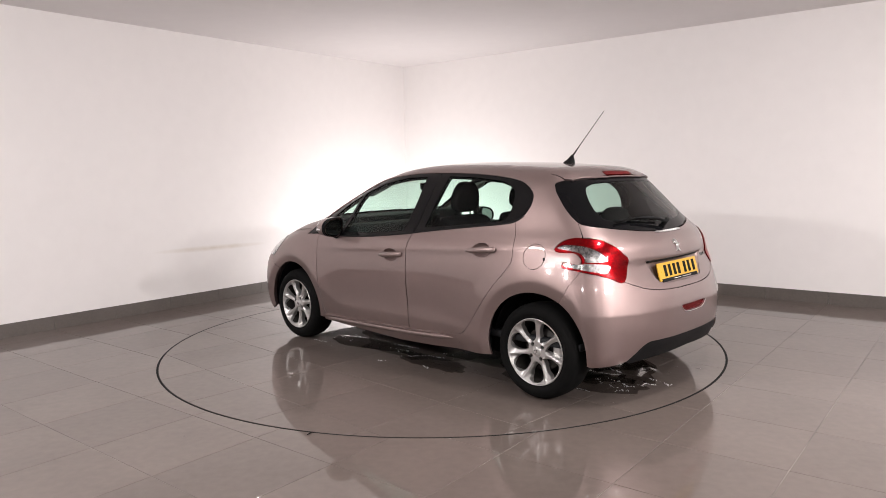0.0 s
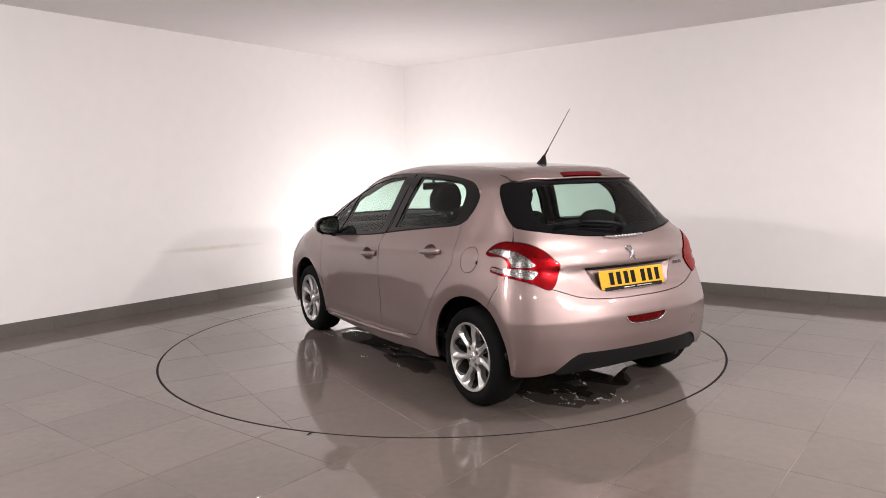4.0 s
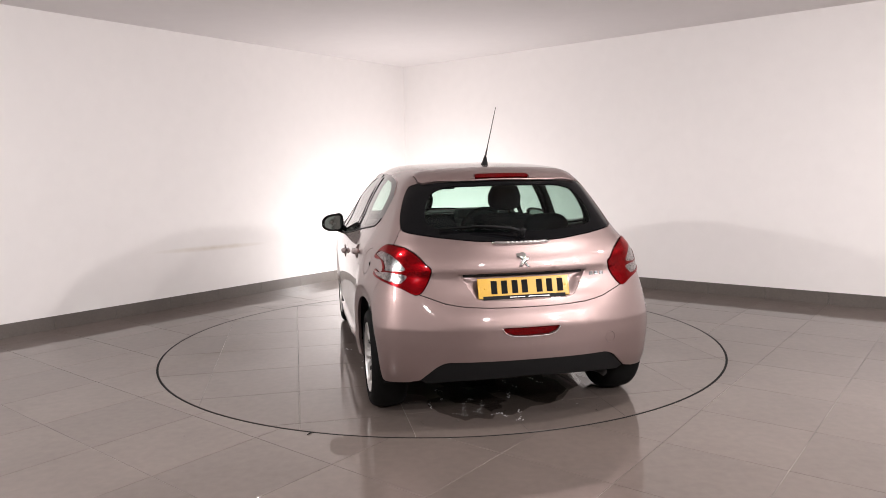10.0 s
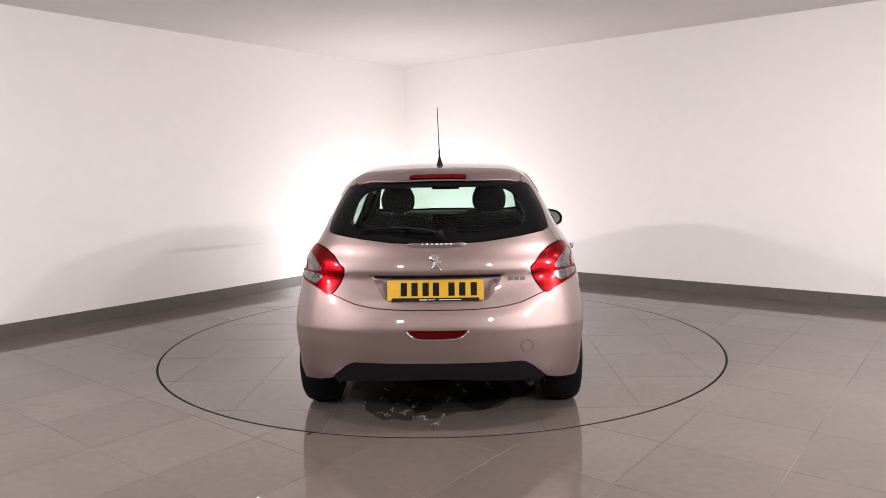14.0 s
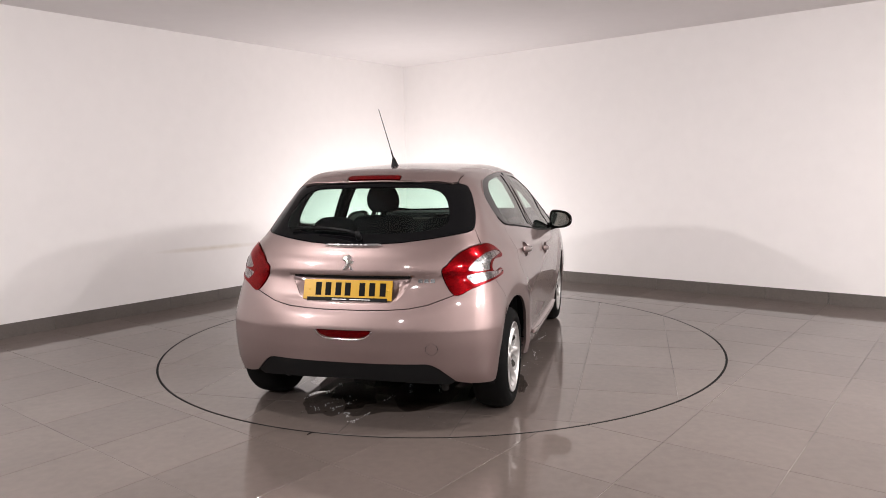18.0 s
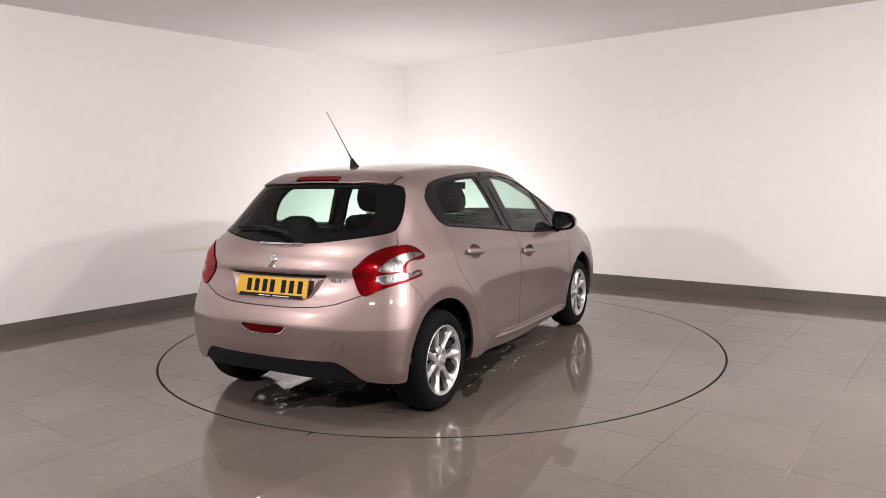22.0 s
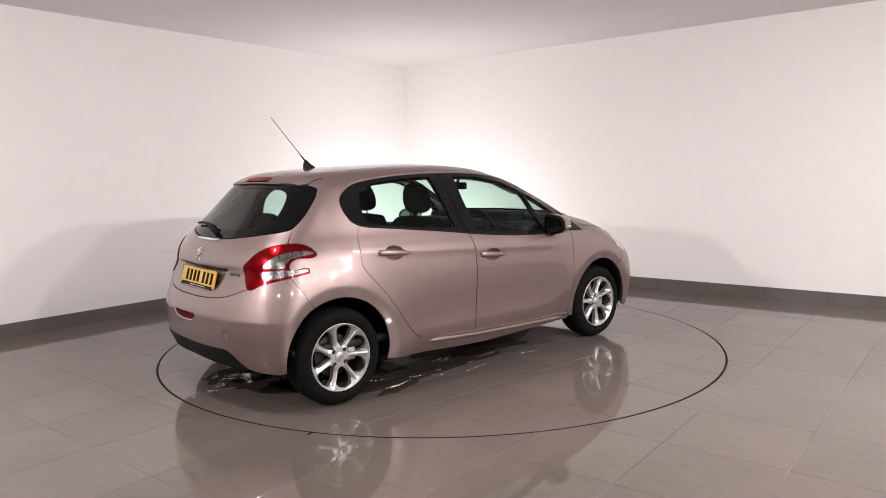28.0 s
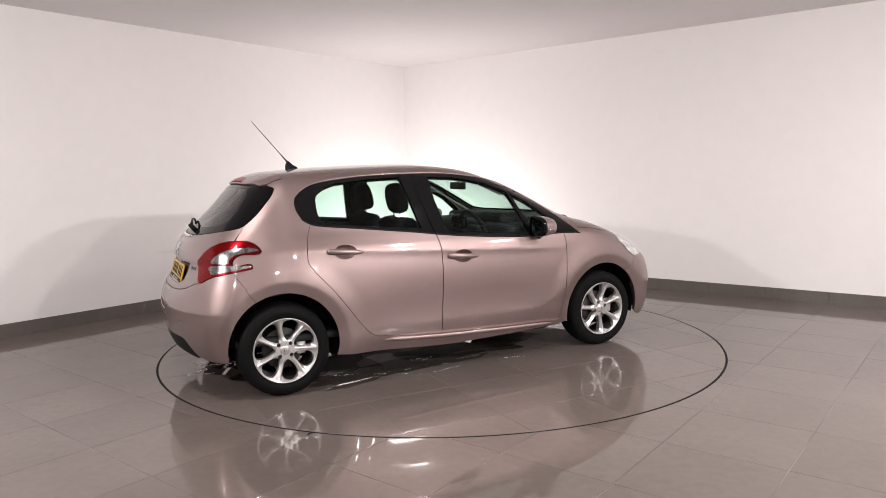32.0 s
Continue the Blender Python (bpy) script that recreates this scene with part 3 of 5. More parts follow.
sill = bring([(0.60, 0.212), (0.630, 0.314), (1.098, 0.286), (1.579, 0.272), (2.110, 0.262), (2.118, 0.222), (1.204, 0.188)])
both("sill", side_pts(sill), M_PAINT, car, step=0.02, deep=0.06, inset=lambda q: -0.020 * ease((q[:, 0] - 0.62) / 0.30))

for sgn in (1, -1):
    bm = bmesh.new()
    e3 = (LEFT if sgn > 0 else RIGHT).to3(np.array([(x, np.interp(x, [0.63, 1.098, 1.579, 2.11], [0.300, 0.273, 0.260, 0.250])) for x in np.linspace(0.66, 2.10, 24)]))
    tube(bm, [tuple(p + np.array([0, 0.008 * sgn, -0.010])) for p in e3], [0.001, 0.012] + [0.0190] * 20 + [0.012, 0.001], 14)
    part("sill_bead", bm, M_PAINT, car)

# front wing
WING_TOP = [(2.230, 0.945), (2.318, 0.950), (2.45, 0.940), (2.60, 0.910), (2.70, 0.880)]
wing = bring(A_LINE[::-1][:-1], cut(DLO_LOW, 2.163, 2.33)[::-1], WING_TOP[1:], [(2.714, 0.83), (2.79, 0.745), (2.85, 0.70), (2.838, 0.629)], arch(AXLE_F, ARCH_R, 52, 194, 34), [(2.118, 0.222)])
both("front_wing", side_pts(wing), M_PAINT, car, gap=0.0018, step=0.014)

# edges shared by roof, rear quarter, spoiler and gate
def line_above(pts, n=8):
    p = np.array(pts, float)
    q = np.concatenate([p[i] + (p[i + 1] - p[i]) * np.linspace(0, 1, n, endpoint=False)[:, None] for i in range(len(p) - 1)] + [p[-1:]])
    return ABOVE.to3(q)


corner3 = side_pts([(0.278, 1.331)])[0]
SEAM = [(0.105, 0.510), (0.100, 0.440), (0.092, 0.330), (0.078, 0.20), (0.072, 0.0)]
Q_TOP = line_above([corner3[:2], (0.19, 0.56), SEAM[0]])
SPOIL_END = line_above([SEAM[0], (0.035, 0.500), (0.0, 0.503)])
WIN_SIDE = back_pts(spline([(0.503, 1.331), (0.545, 1.315), (0.568, 1.285), (0.588, 1.247), (0.617, 1.175), (0.632, 1.120), (0.637, 1.080)], per=4))
SHUT = np.concatenate([WIN_SIDE[-1:], mixed(("b", 0.660, 1.037), ("b", 0.689, 0.996))])

# rear lamp outline, on from its inner corner over the top, round the two prongs and back along the bottom
LAMP = mixed(("b", 0.512, 0.858), ("b", 0.538, 0.900), ("b", 0.579, 0.948), ("b", 0.636, 0.984), ("b", 0.686, 0.996), ("s", -0.197, 0.996), ("s", -0.144, 0.975), ("s", -0.114, 0.938), ("s", -0.118, 0.921),
             ("s", -0.147, 0.911), ("s", -0.222, 0.913), ("s", -0.263, 0.900), ("s", -0.287, 0.870), ("s", -0.275, 0.846), ("s", -0.235, 0.854), ("s", -0.188, 0.858), ("s", -0.174, 0.843), ("s", -0.185, 0.824),
             ("s", -0.268, 0.811), ("b", 0.723, 0.790), ("b", 0.668, 0.770), ("b", 0.582, 0.741))
LAMP = spline(LAMP, closed=True, per=4)
BUMP_SHUT = mixed(("s", -0.290, 0.806), ("s", -0.232, 0.717), ("s", -0.183, 0.635))
a0 = math.degrees(math.atan2(0.302, -0.170))
quarter = np.concatenate([side_pts(C_LINE[::-1]), side_pts(cut(DLO_LOW, 0.10, 0.216)), side_pts(cut(DLO_TOP, 0.10, 0.279)[1:]), Q_TOP[1:], SPOIL_END[1:], WIN_SIDE[1:], SHUT[1:], LAMP[17:73], BUMP_SHUT,
                          side_pts(arch(0, ARCH_R, a0, -15, 30)), side_pts([(0.45, 0.218), (0.60, 0.212)])])
FLAP = np.array(oval(0.009, 0.879, 0.074, 0.075))
flap3 = side_pts(FLAP)
for sign in (1, -1):
    o = quarter if sign > 0 else mirror(quarter)
    q = panel("quarter_panel", WRAP, o, M_PAINT, car, holes=[flap3] if sign > 0 else [], hole_gap=0.0015, step=0.013)
    trim = bring(side_pts(C_LINE[::-1]), side_pts(cut(DLO_LOW, 0.10, 0.216)), side_pts(cut(DLO_TOP, 0.10, 0.279)[1:]), Q_TOP[1:], SPOIL_END[1:], WIN_SIDE[1:], SHUT[1:], LAMP[17:73], BUMP_SHUT, side_pts([(0.20, 0.68)]))
    panel("pillar_trim", WRAP, trim if sign > 0 else mirror(trim), M_TRIM, q, "dark grey plastic pillar trim", inset=0.045, step=0.06)
    if sign > 0:
        flap = panel("fuel_flap", WRAP, flap3, M_PAINT, q, "round painted fuel flap", gap=0.0015, step=0.025)
        bm = bmesh.new()
        c = side_pts([(-0.058, 0.868)])[0]
        box(bm, c - np.array([0.006, 0.004, 0.010]), c + np.array([0.006, 0.004, 0.010]), 0.003)
        part("flap_notch", bm, M_BLACK, flap)

roof_edge3 = side_pts(cut(DLO_TOP, 0.278, 1.80))
ws_top = np.array([(1.60, 0.555), (1.555, 0.45), (1.51, 0.30), (1.485, 0.15), (1.478, 0.0)])
seam = np.array(SEAM)
half_roof = bring(seam[::-1], Q_TOP[::-1][1:, :2], roof_edge3[1:, :2], [(1.72, 0.60)], ws_top)
roof_outline = bring(half_roof, (half_roof * [1, -1])[::-1])
roof_p = panel("roof", ABOVE, roof_outline, M_PAINT, car, step=0.04)
panel("headliner", ABOVE, shrink(resample(roof_outline, 0.06), 0.02), M_HEADLINER, roof_p, "pale grey cloth headliner", inset=0.035, step=0.08)

ws_side = np.array([(1.60, 0.555), (1.80, 0.592), (2.0, 0.628), (2.22, 0.665)])
ap3 = side_pts(cut(DLO_TOP, 1.80, 2.33))
ap = bring(ap3[:, :2], side_pts([(2.318, 0.950)])[:, :2], [(2.28, 0.70)], ws_side[::-1], [(1.72, 0.60)])
for sgn in (1, -1):
    fp = panel("front_pillar", ABOVE, ap * [1, sgn], M_PAINT, car)
    panel("pillar_trim", ABOVE, ap * [1, sgn], M_HEADLINER, fp, "pale grey pillar trim", inset=0.03, step=0.06)
ws_low = np.array([(2.22, 0.665), (2.31, 0.54), (2.37, 0.30), (2.39, 0.0)])
ws_half = bring(ws_top[::-1], ws_side[1:], ws_low[1:])
ws = bring(ws_half, (ws_half * [1, -1])[::-1])
ws_in = shrink(resample(ws, 0.04), 0.035)
panel("windscreen", ABOVE, ws_in, M_GLASS, car, "tinted windscreen", inset=0.003, deep=0.004)
panel("windscreen_border", ABOVE, ws, M_GLOSSBLACK, car, "black printed glass border", holes=[ws_in], inset=0.002, deep=0.006)
wt3 = side_pts(spline(WING_TOP[1:], per=4))
bn = bring([(2.22, 0.665), (2.28, 0.70)], wt3[:, :2], [(2.86, 0.58), (2.97, 0.40), (3.02, 0.2), (3.03, 0.0)])
bonnet = bring(bn, (bn * [1, -1])[::-1], (ws_low * [1, -1])[1:], ws_low[::-1][1:])
panel("bonnet", ABOVE, bonnet, M_PAINT, car, gap=0.002)

# nose: bumper, grille and headlights
nose3 = side_pts([(2.85, 0.70), (2.838, 0.629)] + arch(AXLE_F, ARCH_R, 52, -12, 16) + [(2.92, 0.21)])
n2 = NOSEWRAP.to2(nose3)
nb = bring([(0.0, 0.80), (0.40, 0.79), (0.62, 0.74)], n2, [(0.6, 0.20), (0.0, 0.19)])
GRILLE = np.array([(0.0, 0.60), (0.30, 0.59), (0.38, 0.50), (0.32, 0.38), (0.0, 0.36)])
fbm = panel("front_bumper", NOSEWRAP, whole(nb), M_PAINT, car, gap=0.002, holes=[whole(GRILLE)], deep=0.03)
panel("grille", NOSEWRAP, whole(GRILLE), M_BLACK, fbm, "black plastic grille", inset=0.025)
h3 = side_pts([(2.70, 0.880), (2.714, 0.83), (2.79, 0.745), (2.85, 0.70)])
h2 = NOSEWRAP.to2(h3)
b2 = NOSEWRAP.to2(ABOVE.to3(np.array([(2.86, 0.58), (2.97, 0.40)])))
for sgn in (1, -1):
    hl = bring(h2, [(0.64, 0.735), (0.48, 0.78)], b2[::-1]) * [sgn, 1]
    panel("headlight", NOSEWRAP, hl, M_HEADLIGHT, car, "clear headlight with a chrome reflector", inset=-0.003)

# tail: bumper with black underside
GATE_LOW = [(0.0, 0.664), (0.12, 0.664), (0.23, 0.667), (0.335, 0.673), (0.395, 0.682), (0.451, 0.693), (0.515, 0.716), (0.582, 0.741)]
gate3 = back_pts(GATE_LOW)
VALANCE = [(0.0, 0.381), (0.20, 0.381), (0.445, 0.381), (0.475, 0.374), (0.512, 0.352), (0.592, 0.275)]
val3 = back_pts(VALANCE)
foot3 = mixed(("b", 0.66, 0.258), ("s", -0.362, 0.249))
LAMP_FOOT = LAMP[72:85][::-1]
half_bumper = np.concatenate([gate3, LAMP_FOOT[1:], BUMP_SHUT, side_pts(arch(0, ARCH_R, a0, 190, 14)), foot3[::-1], val3[::-1]])
hb2 = WRAP.to2(half_bumper)
REFLECT = np.array([(0.0, 0.561), (0.158, 0.562), (0.164, 0.556), (0.140, 0.534), (0.098, 0.518), (0.0, 0.515)])
ref2 = WRAP.to2(back_pts(REFLECT))
TOW = np.array(oval(-0.478, 0.464, 0.031, 0.031, 24))
tow2 = WRAP.to2(back_pts(TOW))
bumper = panel("rear_bumper", WRAP, whole(hb2), M_PAINT, car, "painted rear bumper with a fog light", holes=[whole(ref2), tow2], gap=0.0018, hole_gap=0.001, step=0.018)
fog = panel("fog_light", WRAP, whole(ref2), M_RED, bumper, "narrow red fog light with a chrome rim", inset=0.008, step=0.02, gap=0.004)
rim_pts = BACK.to3(np.array([(0.164, 0.558), (0.142, 0.533), (0.10, 0.516), (0.0, 0.512), (-0.10, 0.516), (-0.142, 0.533), (-0.164, 0.558)]))
bm = bmesh.new()
tube(bm, [tuple(p) for p in spline(rim_pts, per=5)], 0.0042, 8)
part("fog_light_rim", bm, M_CHROME, fog)
panel("tow_cover", WRAP, tow2, M_PAINT, bumper, "round painted towing-eye cover", gap=0.001, step=0.02)
vh = WRAP.to2(np.concatenate([val3, back_pts([(0.56, 0.255), (0.40, 0.270), (0.0, 0.285)])]))
panel("bumper_underside", WRAP, whole(vh), M_BLACK, bumper, "black grained plastic bumper underside", inset=0.010, deep=0.08)

# gate with plate recess
RECESS = np.array([(0.0, 0.842), (0.20, 0.843), (0.362, 0.841), (0.345, 0.812), (0.300, 0.735), (0.278, 0.712), (0.235, 0.701), (0.0, 0.697)])
WIN_LOW = [(0.637, 1.080), (0.628, 1.068), (0.598, 1.058), (0.550, 1.050), (0.449, 1.035), (0.262, 1.014), (0.12, 1.006), (0.0, 1.004)]
winlow3 = back_pts(WIN_LOW)
gh = WRAP.to2(np.concatenate([gate3, LAMP[85:], LAMP[:17], SHUT[::-1][1:], winlow3[1:]]))
rc2 = WRAP.to2(back_pts(RECESS))
gate = panel("tailgate", WRAP, whole(gh), M_PAINT, car, "painted tailgate with a recess for the plate", holes=[whole(rc2)], gap=0.0026, deep=0.012, step=0.022)
hollow_edge = resample(whole(rc2), 0.01)


def hollow(q):
    d = np.min(np.linalg.norm(q[:, None] - hollow_edge[None], axis=2), axis=1)
    c = np.clip(d / np.interp(q[:, 1], [0.70, 0.74, 0.80, 0.815], [0.018, 0.040, 0.046, 0.012]), 0, 1)
    return 0.003 + 0.024 * c * c * (3 - 2 * c)


panel("plate_recess", WRAP, whole(rc2), M_PAINT, gate, inset=hollow, deep=0.004, step=0.012, own=True)
# black bar at the pull, doubling as the shadow along the recess top
bm = bmesh.new()
strip3 = back_pts([(y, 0.836) for y in np.linspace(-0.34, 0.34, 15)])
tube(bm, [tuple(p + np.array([0.016, 0, 0])) for p in strip3], 0.011, 8)
part("gate_pull_shade", bm, M_BLACK, gate, "black gate pull that also stands for the shadow under the ledge")
WIN_TOP = [(0.0, 1.353), (0.163, 1.351), (0.281, 1.341), (0.40, 1.333), (0.474, 1.326), (0.503, 1.331)]
wintop3 = back_pts(WIN_TOP)
wn = WRAP.to2(np.concatenate([wintop3, WIN_SIDE[1:], winlow3[1:]]))
CLEAR_W = [(0.0, 1.318), (0.25, 1.313), (0.38, 1.300), (0.445, 1.268), (0.485, 1.200), (0.500, 1.130), (0.475, 1.092), (0.40, 1.075), (0.20, 1.060), (0.0, 1.055)]
cw = WRAP.to2(back_pts(CLEAR_W))
cww = spline(whole(cw[1:-1]), closed=True, per=4)
panel("rear_window", WRAP, cww, M_GLASS, gate, "tinted rear window glass", inset=0.004, deep=0.004)
panel("window_border", WRAP, whole(wn), M_GLOSSBLACK, gate, "black printed glass border", holes=[cww], gap=0.002, inset=0.003, deep=0.01)

# roof spoiler with the high brake light
SP_LOW = line_above([(0.0, 0.503), (-0.050, 0.474), (-0.096, 0.281), (-0.098, 0.172)], 5)
BR = np.array([(-0.092, 0.0), (-0.091, 0.150), (-0.086, 0.162), (-0.077, 0.166), (-0.066, 0.163), (-0.061, 0.152), (-0.060, 0.0)])
lip = lambda q: -0.002 - 0.008 * np.clip((0.05 - q[:, 0]) / 0.10, 0, 1) ** 2
sp_cut = bring(seam[::-1], SPOIL_END[1:, :2], SP_LOW[1:, :2], [(-0.098, 0.166), (-0.088, 0.165), (-0.077, 0.169), (-0.064, 0.166), (-0.058, 0.153), (-0.058, 0.0)])
spoiler = panel("roof_spoiler", ABOVE, bring(sp_cut, (sp_cut * [1, -1])[::-1]), M_PAINT, car, "painted roof spoiler lip", gap=0.0035, inset=lip, deep=0.03, step=0.03)
panel("brake_light", ABOVE, bring(BR, (BR * [1, -1])[::-1]), M_RED, spoiler, "narrow red high brake light", inset=-0.011, step=0.02, deep=0.025)

bm = bmesh.new()
edge3 = line_above([(-0.036, 0.478), (-0.084, 0.290), (-0.095, 0.172), (-0.096, 0.0), (-0.095, -0.172), (-0.084, -0.290), (-0.036, -0.478)], 6)
tube(bm, [tuple(p) for p in edge3 + grad(edge3) * 0.005], [0.002] + [0.0055] * (len(edge3) - 2) + [0.002], 10)
part("spoiler_lip", bm, M_PAINT, spoiler)

# rear lamps: red shell, clear hook and lower bar
CL1 = mixed(("b", 0.648, 0.866), ("b", 0.671, 0.911), ("b", 0.704, 0.943), ("s", -0.251, 0.955), ("s", -0.161, 0.956), ("s", -0.126, 0.936), ("s", -0.219, 0.923), ("s", -0.272, 0.911), ("s", -0.303, 0.880), ("s", -0.314, 0.862))
CL2 = mixed(("b", 0.640, 0.840), ("s", -0.330, 0.854), ("s", -0.255, 0.848), ("s", -0.188, 0.850), ("s", -0.183, 0.838), ("s", -0.276, 0.822), ("b", 0.690, 0.797), ("b", 0.666, 0.803))
CL1, CL2 = spline(CL1, closed=True, per=4), spline(CL2, closed=True, per=4)
for sign in (1, -1):
    f = (lambda p: p) if sign > 0 else mirror
    shell = panel("rear_light", WRAP, f(LAMP), M_RED, car, "red rear light with a clear hooked centre", holes=[f(CL1), f(CL2)], inset=-0.007, step=0.02, gap=0.002)
    panel("clear_lens", WRAP, f(CL1), M_CLEAR, shell, "clear hooked lens", inset=-0.005, step=0.014)
    panel("clear_lens", WRAP, f(CL2), M_CLEAR, shell, "clear reversing lens", inset=-0.005, step=0.014)

# side windows: black surround, panes and the bright-edged pillar covers
dlo = bring(DLO_TOP, DLO_LOW[1:-1])
pane_r = np.array([(0.285, 1.095), (0.275, 1.20), (0.305, 1.285), (0.435, 1.338), (0.669, 1.357), (0.905, 1.367), (0.935, 1.25), (0.990, 1.015), (0.62, 1.045)])
pane_f = np.array([(1.185, 0.985), (1.135, 1.20), (1.125, 1.364), (1.33, 1.358), (1.570, 1.315), (1.745, 1.245), (1.862, 0.948), (1.531, 0.955)])
pane_q = np.array([(1.772, 1.230), (1.90, 1.168), (2.06, 1.045), (2.115, 0.965), (2.10, 0.952), (1.900, 0.948)])
pane_r = bring([(0.62, 1.045), (0.38, 1.072)], spline([(0.315, 1.082), (0.283, 1.12), (0.276, 1.19), (0.290, 1.255), (0.345, 1.302), (0.435, 1.334)], per=5), pane_r[4:8])
panes = [side_pts(p) for p in (pane_r, pane_f, pane_q)]
for sign in (1, -1):
    view = LEFT if sign > 0 else RIGHT
    f = (lambda p: p) if sign > 0 else mirror
    sur = panel("window_surround", view, f(side_pts(dlo)), M_PILLAR, car, "gloss black window surround", holes=[f(p) for p in panes], gap=0.001, inset=0.002, deep=0.03)
    for p in panes:
        panel("side_window", view, f(p), M_GLASS, sur, "green-tinted side window", inset=0.006, deep=0.004)
    # bright-edged roof moulding over the glass
    bm = bmesh.new()
    t3 = f(side_pts(DLO_TOP[16:-6:3] + np.array([0, 0.004])))
    tube(bm, [tuple(p) for p in t3], 0.0055, 8)
    part("roof_moulding", bm, M_PAINT, sur)
    # raised rubber seal along the waist
    bm = bmesh.new()
    w3 = f(side_pts(DLO_LOW[4:-14:3]))
    tube(bm, [tuple(p) for p in w3], 0.006, 6)
    part("waist_seal", bm, M_BLACK, sur)
    # split between the doors on the pillar covers
    bm = bmesh.new()
    b3 = f(side_pts([(1.085, 0.972), (1.050, 1.12), (1.020, 1.25), (1.005, 1.385)]))
    tube(bm, [tuple(p) for p in spline(b3, per=4)], 0.0025, 6)
    part("door_split", bm, M_INK, sur)


# ---------------- wheels
def flat_mesh(outline, holes, step):
    rim = resample(np.array(outline), 0.008)
    cuts = [resample(np.array(h), 0.008) for h in holes]
    lo, hi = rim.min(0), rim.max(0)
    gx, gy = np.meshgrid(np.arange(lo[0], hi[0], step), np.arange(lo[1], hi[1], step))
    grid = np.stack([gx.ravel(), gy.ravel()], 1)
    keep = in_poly(grid, rim)
    for c in cuts:
        keep &= ~in_poly(grid, c)
    grid = grid[keep]
    edge = np.concatenate([rim, *cuts])
    grid = grid[np.min(np.linalg.norm(grid[:, None] - edge[None], axis=2), axis=1) > 0.6 * step]
    edges, k = [], 0
    for loop in (rim, *cuts):
        edges += [(k + i, k + (i + 1) % len(loop)) for i in range(len(loop))]
        k += len(loop)
    v2, _, f2, *_ = delaunay_2d_cdt([Vector(p) for p in np.concatenate([edge, grid])], edges, [], 0, 1e-7)
    v2 = np.array([tuple(v) for v in v2])
    tri = np.array([tuple(f) for f in f2 if len(f) == 3])
    cen = v2[tri].mean(1)
    keep = in_poly(cen, rim)
    for c in cuts:
        keep &= ~in_poly(cen, c)
    return v2, tri[keep]


SPOKES = 7
WINDOW = [(0.063, -0.003), (0.063, 0.003), (0.080, 0.017), (0.105, 0.032), (0.130, 0.0435), (0.155, 0.0505), (0.176, 0.0505), (0.190, 0.040), (0.1955, 0.018), (0.1965, 0.0), (0.1955, -0.018), (0.190, -0.040), (0.176, -0.0505), (0.155, -0.0505), (0.130, -0.0435), (0.105, -0.032), (0.080, -0.017)]
BOLTS = [math.pi / 4 + k * math.pi / 2 + 0.15 for k in range(4)]


def spoke_mesh():
    holes = []
    for i in range(SPOKES):
        mid = 2 * math.pi * (i + 0.5) / SPOKES + math.pi / 2
        h = []
        for r, w in spline(WINDOW, closed=True, per=3):
            a = mid + w / r + 0.30 * (r - 0.070)
            h.append((r * math.cos(a), r * math.sin(a)))
        holes.append(h)
    holes += [[(0.053 * math.cos(a) + 0.0130 * math.cos(k * math.pi / 7), 0.053 * math.sin(a) + 0.0130 * math.sin(k * math.pi / 7)) for k in range(14)] for a in BOLTS]
    ring = [(0.2015 * math.cos(2 * math.pi * k / 90), 0.2015 * math.sin(2 * math.pi * k / 90)) for k in range(90)]
    v2, tri = flat_mesh(ring, holes, 0.007)
    r, a = np.hypot(v2[:, 0], v2[:, 1]), np.arctan2(v2[:, 1], v2[:, 0])
    rel = ((a - math.pi / 2 - 0.30 * np.clip(r - 0.070, 0, 1)) * SPOKES / (2 * math.pi) + 0.5) % 1.0 - 0.5
    fade = np.clip((r - 0.062) / 0.03, 0, 1) * np.clip((0.2015 - r) / 0.03, 0, 1)
    wide = np.clip(rel * 2 * math.pi / SPOKES * r / 0.021, -1, 1)
    # each spoke is ridged off its middle: a broad flank one way, a steep one the other
    y = -0.026 + 0.018 * np.clip((r - 0.05) / 0.145, 0, 1) ** 1.6 - fade * np.where(wide > -0.2, 0.018 * (wide + 0.2), 0.040 * (-0.2 - wide))
    verts = [(p[0], yy, p[1]) for p, yy in zip(v2, y)]
    faces = [tuple(map(int, t[::-1])) for t in tri]
    seen = {(f[i], f[(i + 1) % 3]) for f in faces for i in range(3)}
    strip = [e for e in seen if (e[1], e[0]) not in seen]
    idx = {}
    for i in sorted({i for e in strip for i in e}):
        idx[i] = (len(verts), len(verts) + 1)
        x, yy, z = verts[i]
        verts += [(x, yy, z), (x * 0.99, yy - 0.035, z * 0.99)]
    for i, j in strip:
        faces.append((idx[j][0], idx[i][0], idx[i][1], idx[j][1]))
    return verts, faces


spoke_v, spoke_f = spoke_mesh()


